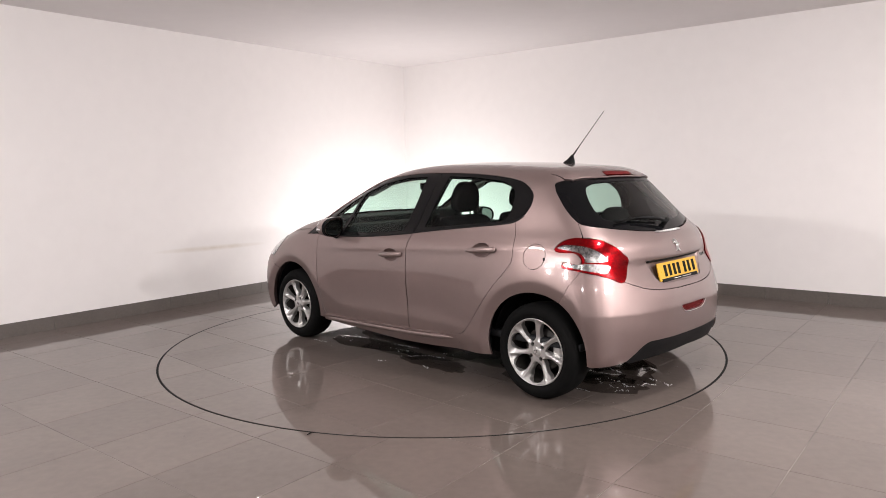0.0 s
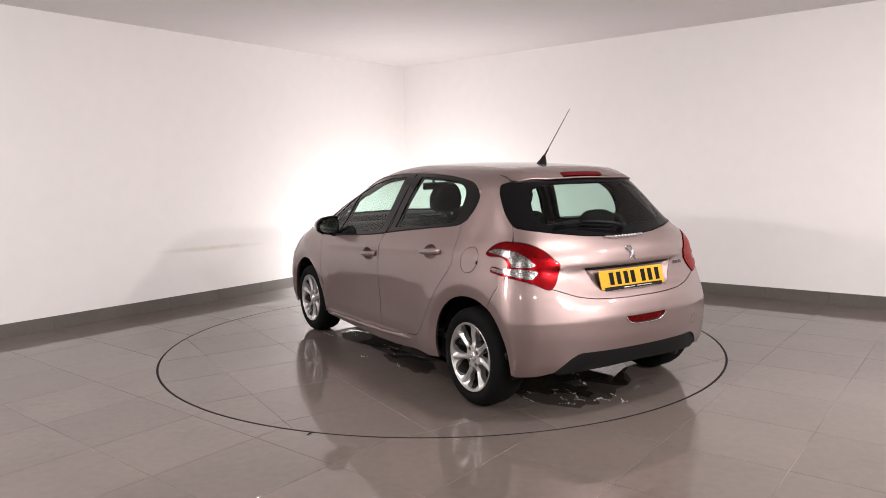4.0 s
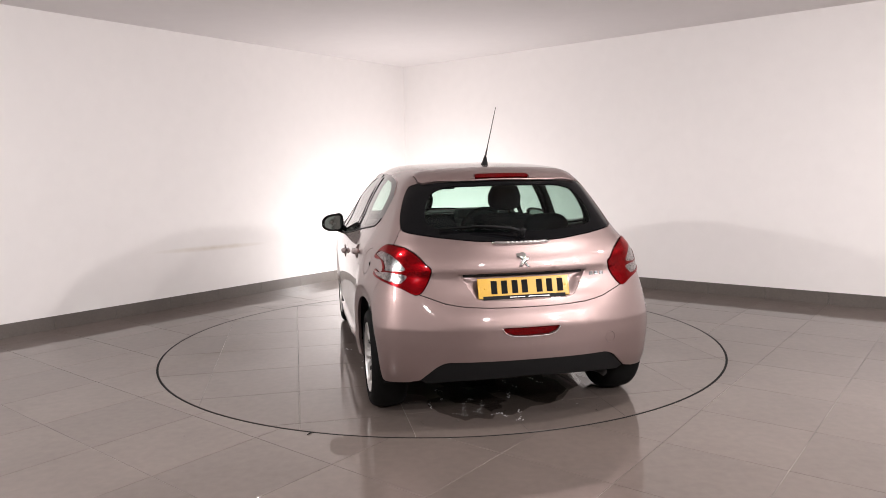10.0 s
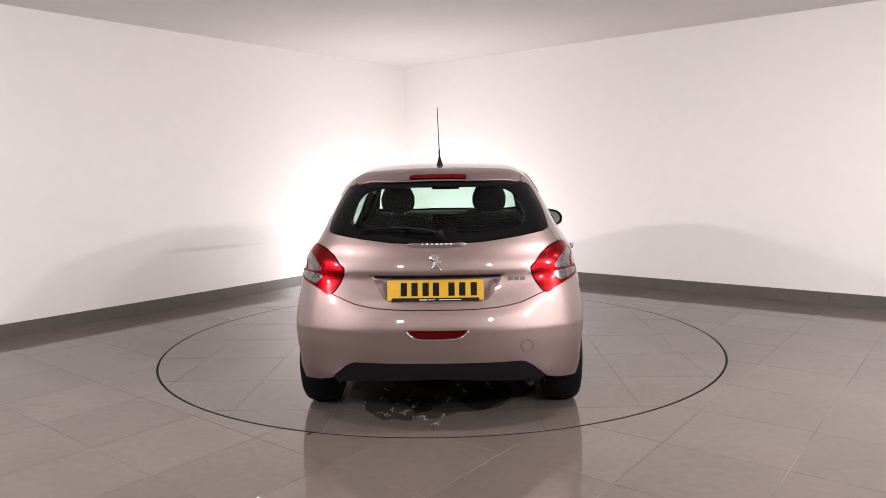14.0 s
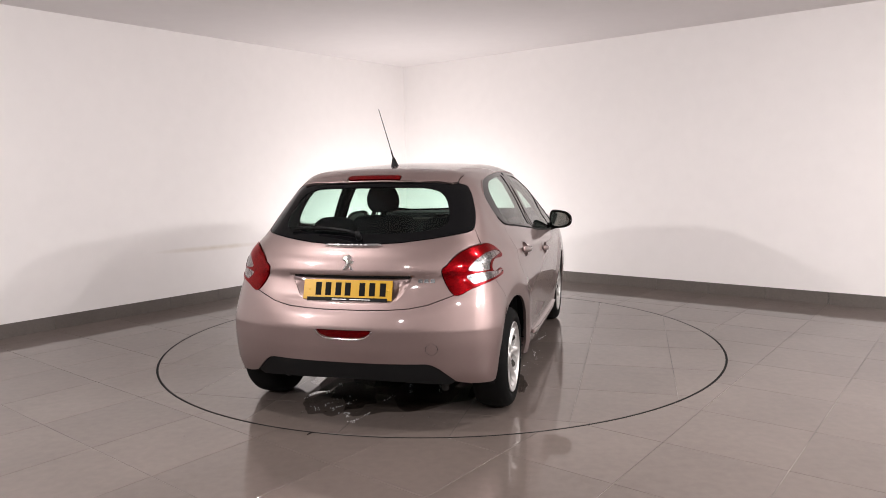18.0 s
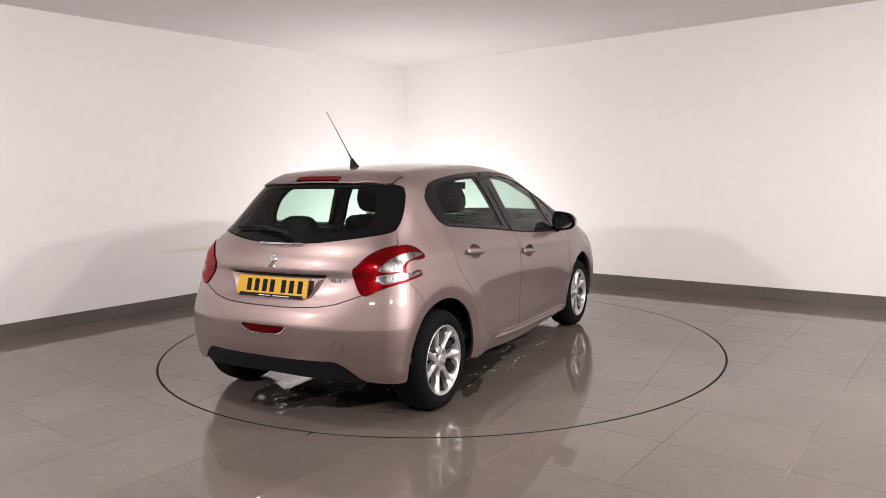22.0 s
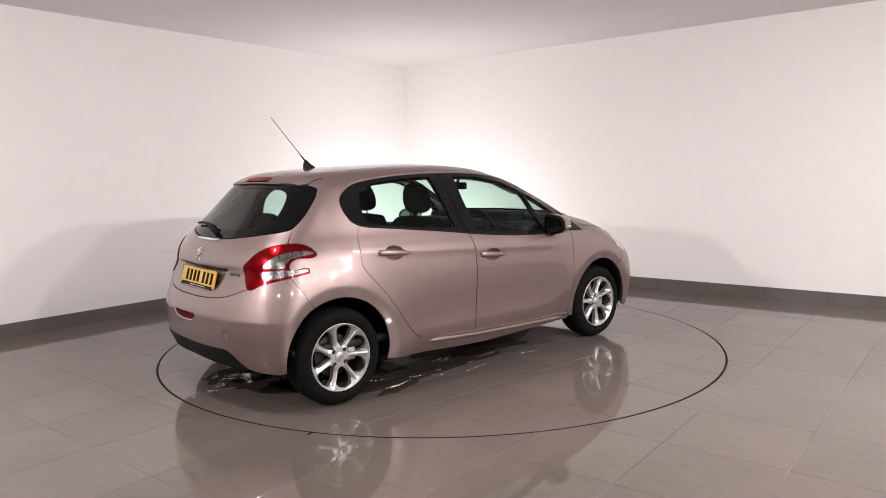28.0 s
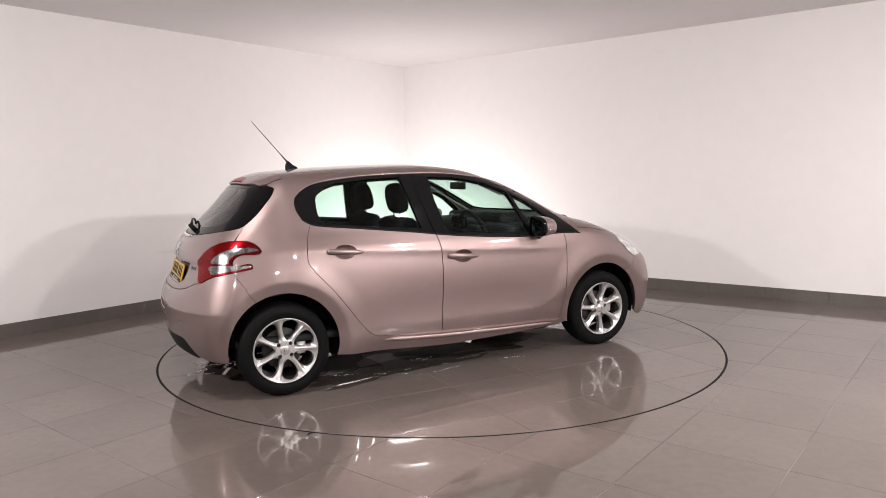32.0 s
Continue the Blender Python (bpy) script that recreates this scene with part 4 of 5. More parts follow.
def wheel(name):
    w = new(name)
    w.parent = car
    bm = bmesh.new()
    prof = [(0.200, -0.195), (0.222, -0.202), (0.260, -0.205), (0.280, -0.196), (0.291, -0.172), (0.296, -0.14), (0.2975, -0.10), (0.296, -0.055), (0.290, -0.028), (0.278, -0.010), (0.262, 0.000), (0.245, 0.003), (0.226, 0.0), (0.222, -0.004), (0.211, -0.006), (0.198, -0.014)]
    lathe(bm, prof, 96)
    for v in bm.verts:
        v.co.z = max(v.co.z, -HUB_Z + 0.0006)
    tyre = part("tyre", bm, M_RUBBER, w, "black rubber road tyre")
    bm = bmesh.new()
    lathe(bm, [(0.205, -0.014), (0.2085, -0.006), (0.2065, -0.001), (0.203, -0.001), (0.2005, -0.005), (0.1965, -0.022)], 72)
    part("rim", bm, M_ALLOY, w, "bright silver alloy rim")
    bm = bmesh.new()
    lathe(bm, [(0.1965, -0.022), (0.191, -0.05), (0.184, -0.19), (0.196, -0.195)], 72)
    part("rim_barrel", bm, M_DARKMETAL, w, "dark metal inner rim")
    py_mesh("spokes", spoke_v, spoke_f, M_ALLOY, w, "seven silver spokes")
    bm = bmesh.new()
    lathe(bm, [(0.0, -0.095), (0.128, -0.095), (0.132, -0.099), (0.132, -0.115), (0.0, -0.118)], 48)
    part("brake_disc", bm, M_DARKMETAL, w, "rusty dark brake disc")
    bm = bmesh.new()
    box(bm, (-0.15, -0.14, -0.05), (-0.085, -0.07, 0.06), 0.015)
    part("brake_caliper", bm, M_ALLOY, w)
    bm = bmesh.new()
    lathe(bm, [(0.0, -0.017), (0.022, -0.018), (0.030, -0.021), (0.033, -0.03)], 32)
    cap = part("hub_cap", bm, M_ALLOY, w)
    bm = bmesh.new()
    box(bm, (-0.010, -0.0185, -0.012), (0.010, -0.0165, 0.013), 0.004)
    part("hub_emblem", bm, M_CHROME, cap)
    for a in BOLTS:
        bm = bmesh.new()
        lathe(bm, [(0.0, -0.036), (0.006, -0.036), (0.0078, -0.039), (0.0085, -0.047), (0.0135, -0.0475), (0.0135, -0.055)], 12, pose(0.053 * math.cos(a), 0, 0.053 * math.sin(a)))
        part("wheel_bolt", bm, M_DARKMETAL, w)
    return w


first = wheel("rear_wheel")
first.matrix_local = pose(0, 0.826, HUB_Z)
for nm, x, y, turn, spin in (("rear_wheel", 0, -0.826, 180, 12), ("front_wheel", AXLE_F, 0.826, 0, 25), ("front_wheel", AXLE_F, -0.826, 180, -17)):
    w = wheel(nm)
    w.matrix_local = pose(x, y, HUB_Z, 0, 0, turn)
    for ch in w.children:
        if ch.name.split(".")[0] in ("spokes", "wheel_bolt", "hub_cap"):
            ch.matrix_local = pose(0, 0, 0, 0, spin, 0)

# wheel arch liners and the underside
for ax in (0.0, AXLE_F):
    for sgn in (1, -1):
        bm = bmesh.new()
        rows_ = []
        for y in (0.795, 0.76, 0.55):
            rows_.append([bm.verts.new((ax + 0.356 * math.cos(radians(a)), sgn * (y - 0.02), ARCH_Z + 0.356 * math.sin(radians(a)))) for a in range(-14, 195, 8)])
        for a, b in zip(rows_, rows_[1:]):
            for k in range(len(a) - 1):
                bm.faces.new((a[k], a[k + 1], b[k + 1], b[k]))
        bm.faces.new(rows_[-1])
        part("arch_liner", bm, M_BLACK, car)
bm = bmesh.new()
box(bm, (-0.44, -0.50, 0.235), (3.05, 0.50, 0.33), 0.04)
box(bm, (0.40, -0.76, 0.215), (2.12, 0.76, 0.33), 0.03)
box(bm, (0.36, -0.71, 0.168), (2.10, 0.71, 0.26), 0.03)
for y in (0.56, -0.56):
    box(bm, (-0.05, y - 0.06, 0.19), (0.45, y + 0.06, 0.30), 0.03)
box(bm, (-0.10, -0.60, 0.24), (0.42, 0.60, 0.32), 0.03)
box(bm, (-0.40, -0.56, 0.295), (0.42, 0.56, 0.345), 0.02)
box(bm, (2.0, -0.55, 0.17), (3.05, 0.55, 0.24), 0.03)
part("underbody", bm, M_BLACK, car)
bm = bmesh.new()
tube(bm, [(0, -0.65, 0.27), (0, 0.65, 0.27)], 0.035, 12)
part("rear_axle", bm, M_DARKMETAL, car)
bm = bmesh.new()
box(bm, (-0.38, -0.48, 0.205), (-0.10, -0.14, 0.31), 0.05, seg=3)
tube(bm, [(-0.28, -0.44, 0.22), (-0.37, -0.50, 0.225), (-0.42, -0.51, 0.215)], 0.022, 12)
part("exhaust", bm, M_EXHAUST, car, "dull steel exhaust silencer")


# ---------------- small parts of the car
# aerial
bm = bmesh.new()
rows_ = []
for x, w, z in ((0.36, 0.006, 1.452), (0.345, 0.016, 1.450), (0.31, 0.022, 1.449), (0.275, 0.017, 1.446), (0.262, 0.006, 1.445)):
    rows_.append((x, w, z))
top_ = [(0.345, 1.458), (0.315, 1.472), (0.290, 1.500), (0.274, 1.502), (0.262, 1.462)]
va = [[bm.verts.new((x, -w, z - 0.010)), bm.verts.new((tx, -0.004, tz)), bm.verts.new((tx, 0.004, tz)), bm.verts.new((x, w, z - 0.010))] for (x, w, z), (tx, tz) in zip(rows_, top_)]
for a, b in zip(va, va[1:]):
    for k in range(3):
        bm.faces.new((a[k], a[k + 1], b[k + 1], b[k]))
bm.faces.new(va[0][::-1])
bm.faces.new(va[-1])
bmesh.ops.recalc_face_normals(bm, faces=bm.faces)
bmesh.ops.bevel(bm, geom=bm.edges[:], offset=0.002, segments=1, affect="EDGES")
aerial = part("aerial_base", bm, M_BLACK, car, "black moulded aerial foot")
bm = bmesh.new()
tube(bm, [(0.285, 0, 1.485), (0.245, 0, 1.532), (0.235, 0, 1.545), (0.031, 0, 1.783)], [0.0062, 0.0050, 0.0030, 0.0022], 8)
part("aerial_rod", bm, M_DARKMETAL, aerial, "thin dark aerial rod")

# number plate: bars in place of the characters
TILT = 16
plate_m = pose(-0.518, 0.010, 0.763, 0, TILT, 0)
bm = bmesh.new()
box(bm, (-0.004, -0.260, -0.0555), (0.004, 0.260, 0.0555), 0.0025, plate_m)
plate = part("number_plate", bm, M_PLATE, car, "yellow reflective plate with black bars", smooth=False)
for y in (0.170, 0.112, 0.052, -0.004, -0.088, -0.146, -0.208):
    bm = bmesh.new()
    box(bm, (-0.0050, y - 0.017, -0.032), (-0.0035, y + 0.017, 0.040), 0, plate_m)
    part("character_bar", bm, M_INK, plate, smooth=False)
for y in (0.222, -0.236):
    bm = bmesh.new()
    lathe(bm, [(0.0, -0.0062), (0.005, -0.0060), (0.0065, -0.0045)], 12, plate_m @ pose(0, y, 0) @ Matrix.Rotation(radians(90), 4, "Z") @ Matrix.Rotation(radians(180), 4, "Z"))
    part("plate_screw", bm, M_PLATE, plate)
bm = bmesh.new()
box(bm, (-0.0075, -0.235, -0.064), (0.003, 0.235, -0.0425), 0.002, plate_m)
holder = part("plate_holder", bm, M_BLACK, plate, "black dealer strip", smooth=False)
for y0, y1 in ((0.045, 0.085), (0.0, 0.040), (-0.14, -0.02)):
    bm = bmesh.new()
    box(bm, (-0.0085, y0, -0.0555), (-0.0070, y1, -0.0510), 0, plate_m)
    part("text_bar", bm, M_WHITE if y0 > 0 else M_ALLOY, holder, smooth=False)


def on_back(y, z, out=0.0):
    p = back_pts([(y, z)])
    return Vector(p[0] + grad(p)[0] * out)


# maker's emblem as a plain chrome shape, model badge as bars, chrome strip under the glass
EMB = [(-0.030, 0.030), (-0.012, 0.034), (0.004, 0.036), (0.018, 0.026), (0.014, 0.010), (0.030, 0.012), (0.026, -0.002), (0.012, -0.006), (0.020, -0.020), (0.032, -0.034), (0.018, -0.034), (0.006, -0.014), (-0.006, -0.030), (-0.024, -0.034), (-0.014, -0.014), (-0.008, 0.004), (-0.028, 0.014)]
emb2 = WRAP.to2(back_pts([(0.008 - 1.15 * y, 0.910 + 1.15 * z) for y, z in EMB]))
emb_edge = resample(emb2, 0.004)
dome = lambda q: -0.004 - 0.010 * np.clip(np.min(np.linalg.norm(q[:, None] - emb_edge[None], axis=2), axis=1) / 0.008, 0, 1)
panel("emblem", WRAP, emb2, M_CHROME, gate, "plain chrome emblem", inset=dome, step=0.007, deep=0.006, own=True)
for k, y in enumerate((-0.398, -0.430, -0.464)):
    b2 = WRAP.to2(back_pts([(y - 0.012, 0.806), (y + 0.012, 0.806), (y + 0.010, 0.824), (y - 0.010, 0.824)]))
    panel("model_badge", WRAP, b2, M_BADGE, gate, "small chrome badge bar", inset=-0.004, step=0.01, deep=0.004)
bm = bmesh.new()
ys_ = np.linspace(-0.168, 0.170, 15)
tube(bm, [on_back(y, 1.000 - 0.004 * math.cos(y * 8), 0.006) for y in ys_], [0.003] + [0.010] * 13 + [0.003], 10)
strip_ = part("chrome_strip", bm, M_CHROME, gate, "chrome strip below the rear window")
for y in np.linspace(0.078, -0.078, 7):
    bm = bmesh.new()
    c = on_back(y, 0.996, 0.014)
    box(bm, c - Vector((0.004, 0.0055, 0.0035)), c + Vector((0.004, 0.0055, 0.0035)), 0.001)
    part("text_bar", bm, M_WHITE, strip_, smooth=False)

# rear wiper
bm = bmesh.new()
arm = [on_back(-0.02, 1.035, 0.030), on_back(0.05, 1.052, 0.036), on_back(0.16, 1.066, 0.034), on_back(0.26, 1.073, 0.030)]
tube(bm, arm, [0.012, 0.010, 0.008, 0.006], 8)
tube(bm, [on_back(-0.02, 1.035, -0.01), on_back(-0.02, 1.035, 0.050)], [0.019, 0.014], 14)
wiper = part("rear_wiper", bm, M_BLACK, gate, "black plastic wiper arm")
bm = bmesh.new()
tube(bm, [on_back(y, 1.056 + 0.020 * math.sin((y + 0.02) * 5.5), 0.016) for y in np.linspace(0.02, 0.435, 9)], 0.0075, 6)
part("wiper_blade", bm, M_RUBBER, wiper)


# door mirrors
def mirror_shell(grow, x_cut):
    """Rounded wedge: wide at the glass, closing to the front."""
    bm = bmesh.new()
    rings = []
    for x, k in ((1.850, 0.92), (1.856, 0.985), (1.882, 1.0), (1.915, 0.98), (1.95, 0.90), (1.98, 0.74), (2.0, 0.48), (2.01, 0.15)):
        ring = []
        for i in range(24):
            a = 2 * math.pi * i / 24
            c, s_ = math.cos(a), math.sin(a)
            yy = 0.912 + 0.093 * k * grow * math.copysign(abs(c) ** 0.66, c)
            zz = 0.987 + 0.074 * k * grow * math.copysign(abs(s_) ** 0.66, s_) * (1 - 0.28 * c) - 0.006 * c
            ring.append(bm.verts.new((x, yy, zz)))
        rings.append(ring)
    for a, b in zip(rings, rings[1:]):
        for i in range(24):
            bm.faces.new((a[i], a[(i + 1) % 24], b[(i + 1) % 24], b[i]))
    bm.faces.new(rings[-1])
    return bm, rings


for sgn in (1, -1):
    holder_ = new("door_mirror")
    holder_.parent = car
    tagged(holder_, "painted door mirror with a black surround")
    flip = Matrix.Diagonal((1, sgn, 1, 1))
    bm, rings = mirror_shell(1.0, 0)
    bmesh.ops.transform(bm, matrix=flip, verts=bm.verts)
    bmesh.ops.recalc_face_normals(bm, faces=bm.faces)
    # black surround behind, painted cap in front
    bm2 = bm.copy()
    bmesh.ops.delete(bm, geom=[f for f in bm.faces if f.calc_center_median().x < 1.875], context="FACES")
    part("mirror_cap", bm, M_PAINT, holder_)
    bmesh.ops.delete(bm2, geom=[f for f in bm2.faces if f.calc_center_median().x >= 1.875], context="FACES")
    bmesh.ops.scale(bm2, vec=(1, 1.0, 1.0), verts=bm2.verts)
    part("mirror_surround", bm2, M_GLOSSBLACK, holder_, "gloss black surround")
    bm = bmesh.new()
    ring = []
    for i in range(24):
        a = 2 * math.pi * i / 24
        c, s_ = math.cos(a), math.sin(a)
        ring.append(bm.verts.new((1.858, sgn * (0.908 + 0.074 * math.copysign(abs(c) ** 0.66, c)), 0.987 + 0.056 * math.copysign(abs(s_) ** 0.66, s_) * (1 - 0.28 * c) - 0.006 * c)))
    f = bm.faces.new(ring)
    f.normal_update()
    if f.normal.x > 0:
        bmesh.ops.reverse_faces(bm, faces=[f])
    r = bmesh.ops.extrude_face_region(bm, geom=[f])
    bmesh.ops.translate(bm, vec=(0.01, 0, 0), verts=[v for v in r["geom"] if isinstance(v, bmesh.types.BMVert)])
    bmesh.ops.recalc_face_normals(bm, faces=bm.faces)
    part("mirror_glass", bm, M_MIRROR, holder_, "mirror glass", smooth=False)
    bm = bmesh.new()
    tube(bm, [(1.93, sgn * 0.77, 0.915), (1.925, sgn * 0.83, 0.925), (1.925, sgn * 0.90, 0.955)], [0.045, 0.034, 0.030], 10)
    part("mirror_foot", bm, M_BLACK, holder_)
    bm = bmesh.new()
    box(bm, (1.90, 0.975, 0.962), (1.955, 1.0035, 0.982), 0.006)
    bmesh.ops.transform(bm, matrix=flip, verts=bm.verts)
    bmesh.ops.recalc_face_normals(bm, faces=bm.faces)
    part("mirror_indicator", bm, M_CHROME, holder_)


# ---------------- inside the car
def soft(bm, lo, hi, r, m=None):
    return box(bm, lo, hi, r, m, seg=4)


def pillow(bm, half, m, taper):
    """A stuffed pad with rounded faces that narrows towards its top."""
    vs = bmesh.ops.create_uvsphere(bm, u_segments=28, v_segments=16, radius=1.0)["verts"]
    for v in vs:
        c = [math.copysign(abs(k) ** 0.58, k) for k in v.co]
        v.co = (c[0] * half[0], c[1] * half[1] * (1 - taper * max(0.0, c[2])), c[2] * half[2])
    bmesh.ops.transform(bm, matrix=m, verts=vs)


def front_seat(y):
    s_ = new("front_seat")
    s_.parent = car
    tagged(s_, "dark cloth front seat")
    bm = bmesh.new()
    soft(bm, (1.08, y - 0.25, 0.40), (1.62, y + 0.25, 0.56), 0.06)
    part("seat_cushion", bm, M_CLOTH, s_)
    bm = bmesh.new()
    soft(bm, (-0.07, -0.24, 0.0), (0.07, 0.24, 0.62), 0.065, pose(1.14, y, 0.47, 0, -15, 0))
    soft(bm, (-0.05, -0.16, 0.50), (0.05, 0.16, 0.628), 0.05, pose(1.14, y, 0.47, 0, -15, 0))
    part("seat_back", bm, M_CLOTH, s_)
    bm = bmesh.new()
    pillow(bm, (0.055, 0.125, 0.112), pose(0.992, y, 1.212, 0, -12, 0), 0.32)
    part("headrest", bm, M_CLOTH, s_)
    for dy in (-0.05, 0.05):
        bm = bmesh.new()
        tube(bm, [(0.985, y + dy, 1.05), (1.0, y + dy, 1.14)], 0.006, 8)
        part("headrest_post", bm, M_CHROME, s_)


for y in (0.34, -0.34):
    front_seat(y)
bench = new("rear_bench")
bench.parent = car
tagged(bench, "dark cloth rear bench")
bm = bmesh.new()
soft(bm, (0.28, -0.60, 0.40), (0.80, 0.60, 0.55), 0.06)
part("bench_cushion", bm, M_CLOTH, bench)
for y0, y1 in ((-0.60, -0.02), (-0.01, 0.60)):
    bm = bmesh.new()
    soft(bm, (-0.06, y0, 0.0), (0.06, y1, 0.56), 0.05, pose(0.30, 0, 0.45, 0, -14, 0))
    part("bench_back", bm, M_CLOTH, bench)
for y in (0.37, -0.37):
    bm = bmesh.new()
    pillow(bm, (0.050, 0.145, 0.068), pose(0.16, y, 1.050, 0, -14, 0), 0.15)
    part("rear_headrest", bm, M_CLOTH, bench)
bm = bmesh.new()
soft(bm, (1.72, -0.72, 0.62), (2.28, 0.72, 1.00), 0.07)
soft(bm, (1.95, -0.66, 0.90), (2.34, 0.66, 1.045), 0.04)
soft(bm, (1.80, -0.50, 0.98), (2.0, -0.17, 1.075), 0.035)
dash = part("dashboard", bm, M_TRIM, car, "dark grey moulded dashboard")
bm = bmesh.new()
box(bm, (1.70, -0.11, 0.94), (1.725, 0.12, 1.045), 0.008)
screen_ = part("console_screen", bm, M_SCREEN, dash, "black centre touch screen", smooth=False)
bm = bmesh.new()
box(bm, (1.698, 0.116, 0.935), (1.73, 0.124, 1.05), 0.002)
part("screen_edge", bm, M_CHROME, screen_, smooth=False)
bm = bmesh.new()
wm = pose(1.66, -0.34, 0.93, 0, 65, 0)
n_, R_, r_ = 40, 0.172, 0.016
ringv = [[bm.verts.new(wm @ Vector(((R_ + r_ * math.cos(2 * math.pi * j / 10)) * math.cos(2 * math.pi * i / n_), (R_ + r_ * math.cos(2 * math.pi * j / 10)) * math.sin(2 * math.pi * i / n_), r_ * math.sin(2 * math.pi * j / 10)))) for j in range(10)] for i in range(n_)]
for i in range(n_):
    for j in range(10):
        bm.faces.new((ringv[i][j], ringv[(i + 1) % n_][j], ringv[(i + 1) % n_][(j + 1) % 10], ringv[i][(j + 1) % 10]))
sw = part("steering_wheel", bm, M_BLACK, car, "black steering wheel")
bm = bmesh.new()
soft(bm, (-0.05, -0.075, -0.02), (0.06, 0.075, 0.03), 0.02, wm)
for a in (90, 270, 0):
    tube(bm, [wm @ Vector((0, 0, 0)), wm @ Vector((0.165 * math.cos(radians(a)), 0.165 * math.sin(radians(a)), 0))], 0.018, 8)
part("wheel_hub", bm, M_TRIM, sw)
bm = bmesh.new()
tube(bm, [wm @ Vector((0, 0, 0)), (1.85, -0.34, 0.86)], 0.035, 10)
part("steering_column", bm, M_TRIM, sw)
bm = bmesh.new()
soft(bm, (1.685, -0.115, 1.252), (1.715, 0.115, 1.312), 0.014)
im = part("inside_mirror", bm, M_BLACK, car, "black inside mirror")
bm = bmesh.new()
tube(bm, [(1.70, 0, 1.30), (1.735, 0, 1.345)], 0.012, 8)
part("mirror_stalk", bm, M_BLACK, im)
bm = bmesh.new()
soft(bm, (1.05, -0.09, 0.36), (1.80, 0.09, 0.58), 0.03)
part("centre_console", bm, M_TRIM, car, "dark centre console")
bm = bmesh.new()
box(bm, (-0.30, -0.78, 0.33), (2.25, 0.78, 0.38), 0.02)
part("cabin_floor", bm, M_TRIM, car, "dark carpeted cabin floor")
bm = bmesh.new()
box(bm, (-0.38, -0.56, 0.86), (0.16, 0.56, 0.885), 0.01)
part("parcel_shelf", bm, M_TRIM, car, "black parcel shelf")
# inner covers of the pillars between the doors
for sgn in (1, -1):
    ip = np.array([(1.095, 0.97), (1.065, 1.20), (1.05, 1.37), (1.14, 1.37), (1.15, 1.20), (1.19, 0.97)])
    panel("pillar_cover", LEFT if sgn > 0 else RIGHT, ip - np.array([0.06, 0]), M_TRIM, car, "dark pillar cover", inset=0.03, step=0.06)


# ---------------- water under the car, on the turntable
rng = random.Random(4)


def blob(bm, cx, cy, rx, ry, turn, seed, z=0.0016, n=40):
    ring = []
    for i in range(n):
        a = 2 * math.pi * i / n
        k = 1 + 0.45 * noise.noise((1.7 * math.cos(a) + seed, 1.7 * math.sin(a), seed * 0.37)) + 0.18 * noise.noise((5 * math.cos(a), 5 * math.sin(a) + seed, 2.0))
        p = Matrix.Rotation(radians(turn), 2) @ Vector((rx * k * math.cos(a), ry * k * math.sin(a)))
        ring.append((cx + p.x, cy + p.y))
    outer = [bm.verts.new((x, y, 0.0003)) for x, y in ring]
    inner = [bm.verts.new((cx + (x - cx) * 0.94, cy + (y - cy) * 0.94, z)) for x, y in ring]
    for i in range(n):
        j = (i + 1) % n
        bm.faces.new((outer[i], outer[j], inner[j], inner[i]))
    bm.faces.new(inner)


puddle = tagged(new("puddle"), "thin films of spilt water on the turntable tiles, tinted for the car's shade", "puddle")
for k, (cx, cy, rx, ry, turn) in enumerate([(0.32, 0.0, 0.62, 0.50, 3), (1.5, 0.1, 0.8, 0.5, -4), (0.9, -0.55, 0.75, 0.16, 4), (1.55, -0.30, 0.55, 0.22, -8), (0.35, -0.15, 0.45, 0.30, 20), (1.9, 0.55, 0.50, 0.14, 3), (1.1, 0.62, 0.35, 0.12, -6), (-0.1, 0.25, 0.30, 0.22, 0), (0.7, 0.2, 0.5, 0.25, 10), (0.45, -0.78, 0.22, 0.05, 12)]):
    bm = bmesh.new()
    blob(bm, cx, cy, rx, ry, turn, k * 3.1, 0.0006 + 0.00012 * k)
    part("water_film", bm, M_SHADED_WATER, puddle)
bm = bmesh.new()
for k in range(420):
    side = rng.random()
    if side < 0.5:
        x, y = rng.uniform(0.25, 2.0), -0.62 + rng.gauss(0, 0.12)
    elif side < 0.8:
        x, y = rng.uniform(0.5, 2.3), 0.62 + rng.gauss(0, 0.12)
    else:
        x, y = rng.uniform(-0.5, 0.3), rng.uniform(-0.6, 0.6)
    r = rng.choice((0.002, 0.003, 0.005, 0.008))
    rx = r * rng.uniform(1, 3)
    n = 8
    ring = [bm.verts.new((x + rx * math.cos(2 * math.pi * i / n), y + r * math.sin(2 * math.pi * i / n), 0.0004)) for i in range(n)]
    mid = [bm.verts.new((x + 0.7 * rx * math.cos(2 * math.pi * i / n), y + 0.7 * r * math.sin(2 * math.pi * i / n), 0.0004 + r * 0.5)) for i in range(n)]
    for i in range(n):
        bm.faces.new((ring[i], ring[(i + 1) % n], mid[(i + 1) % n], mid[i]))
    bm.faces.new(mid)
droplets = tagged(mesh_ob("water_drops", bm, M_DROP), "scattered water drops on the turntable tiles", "water", kind="stuff")

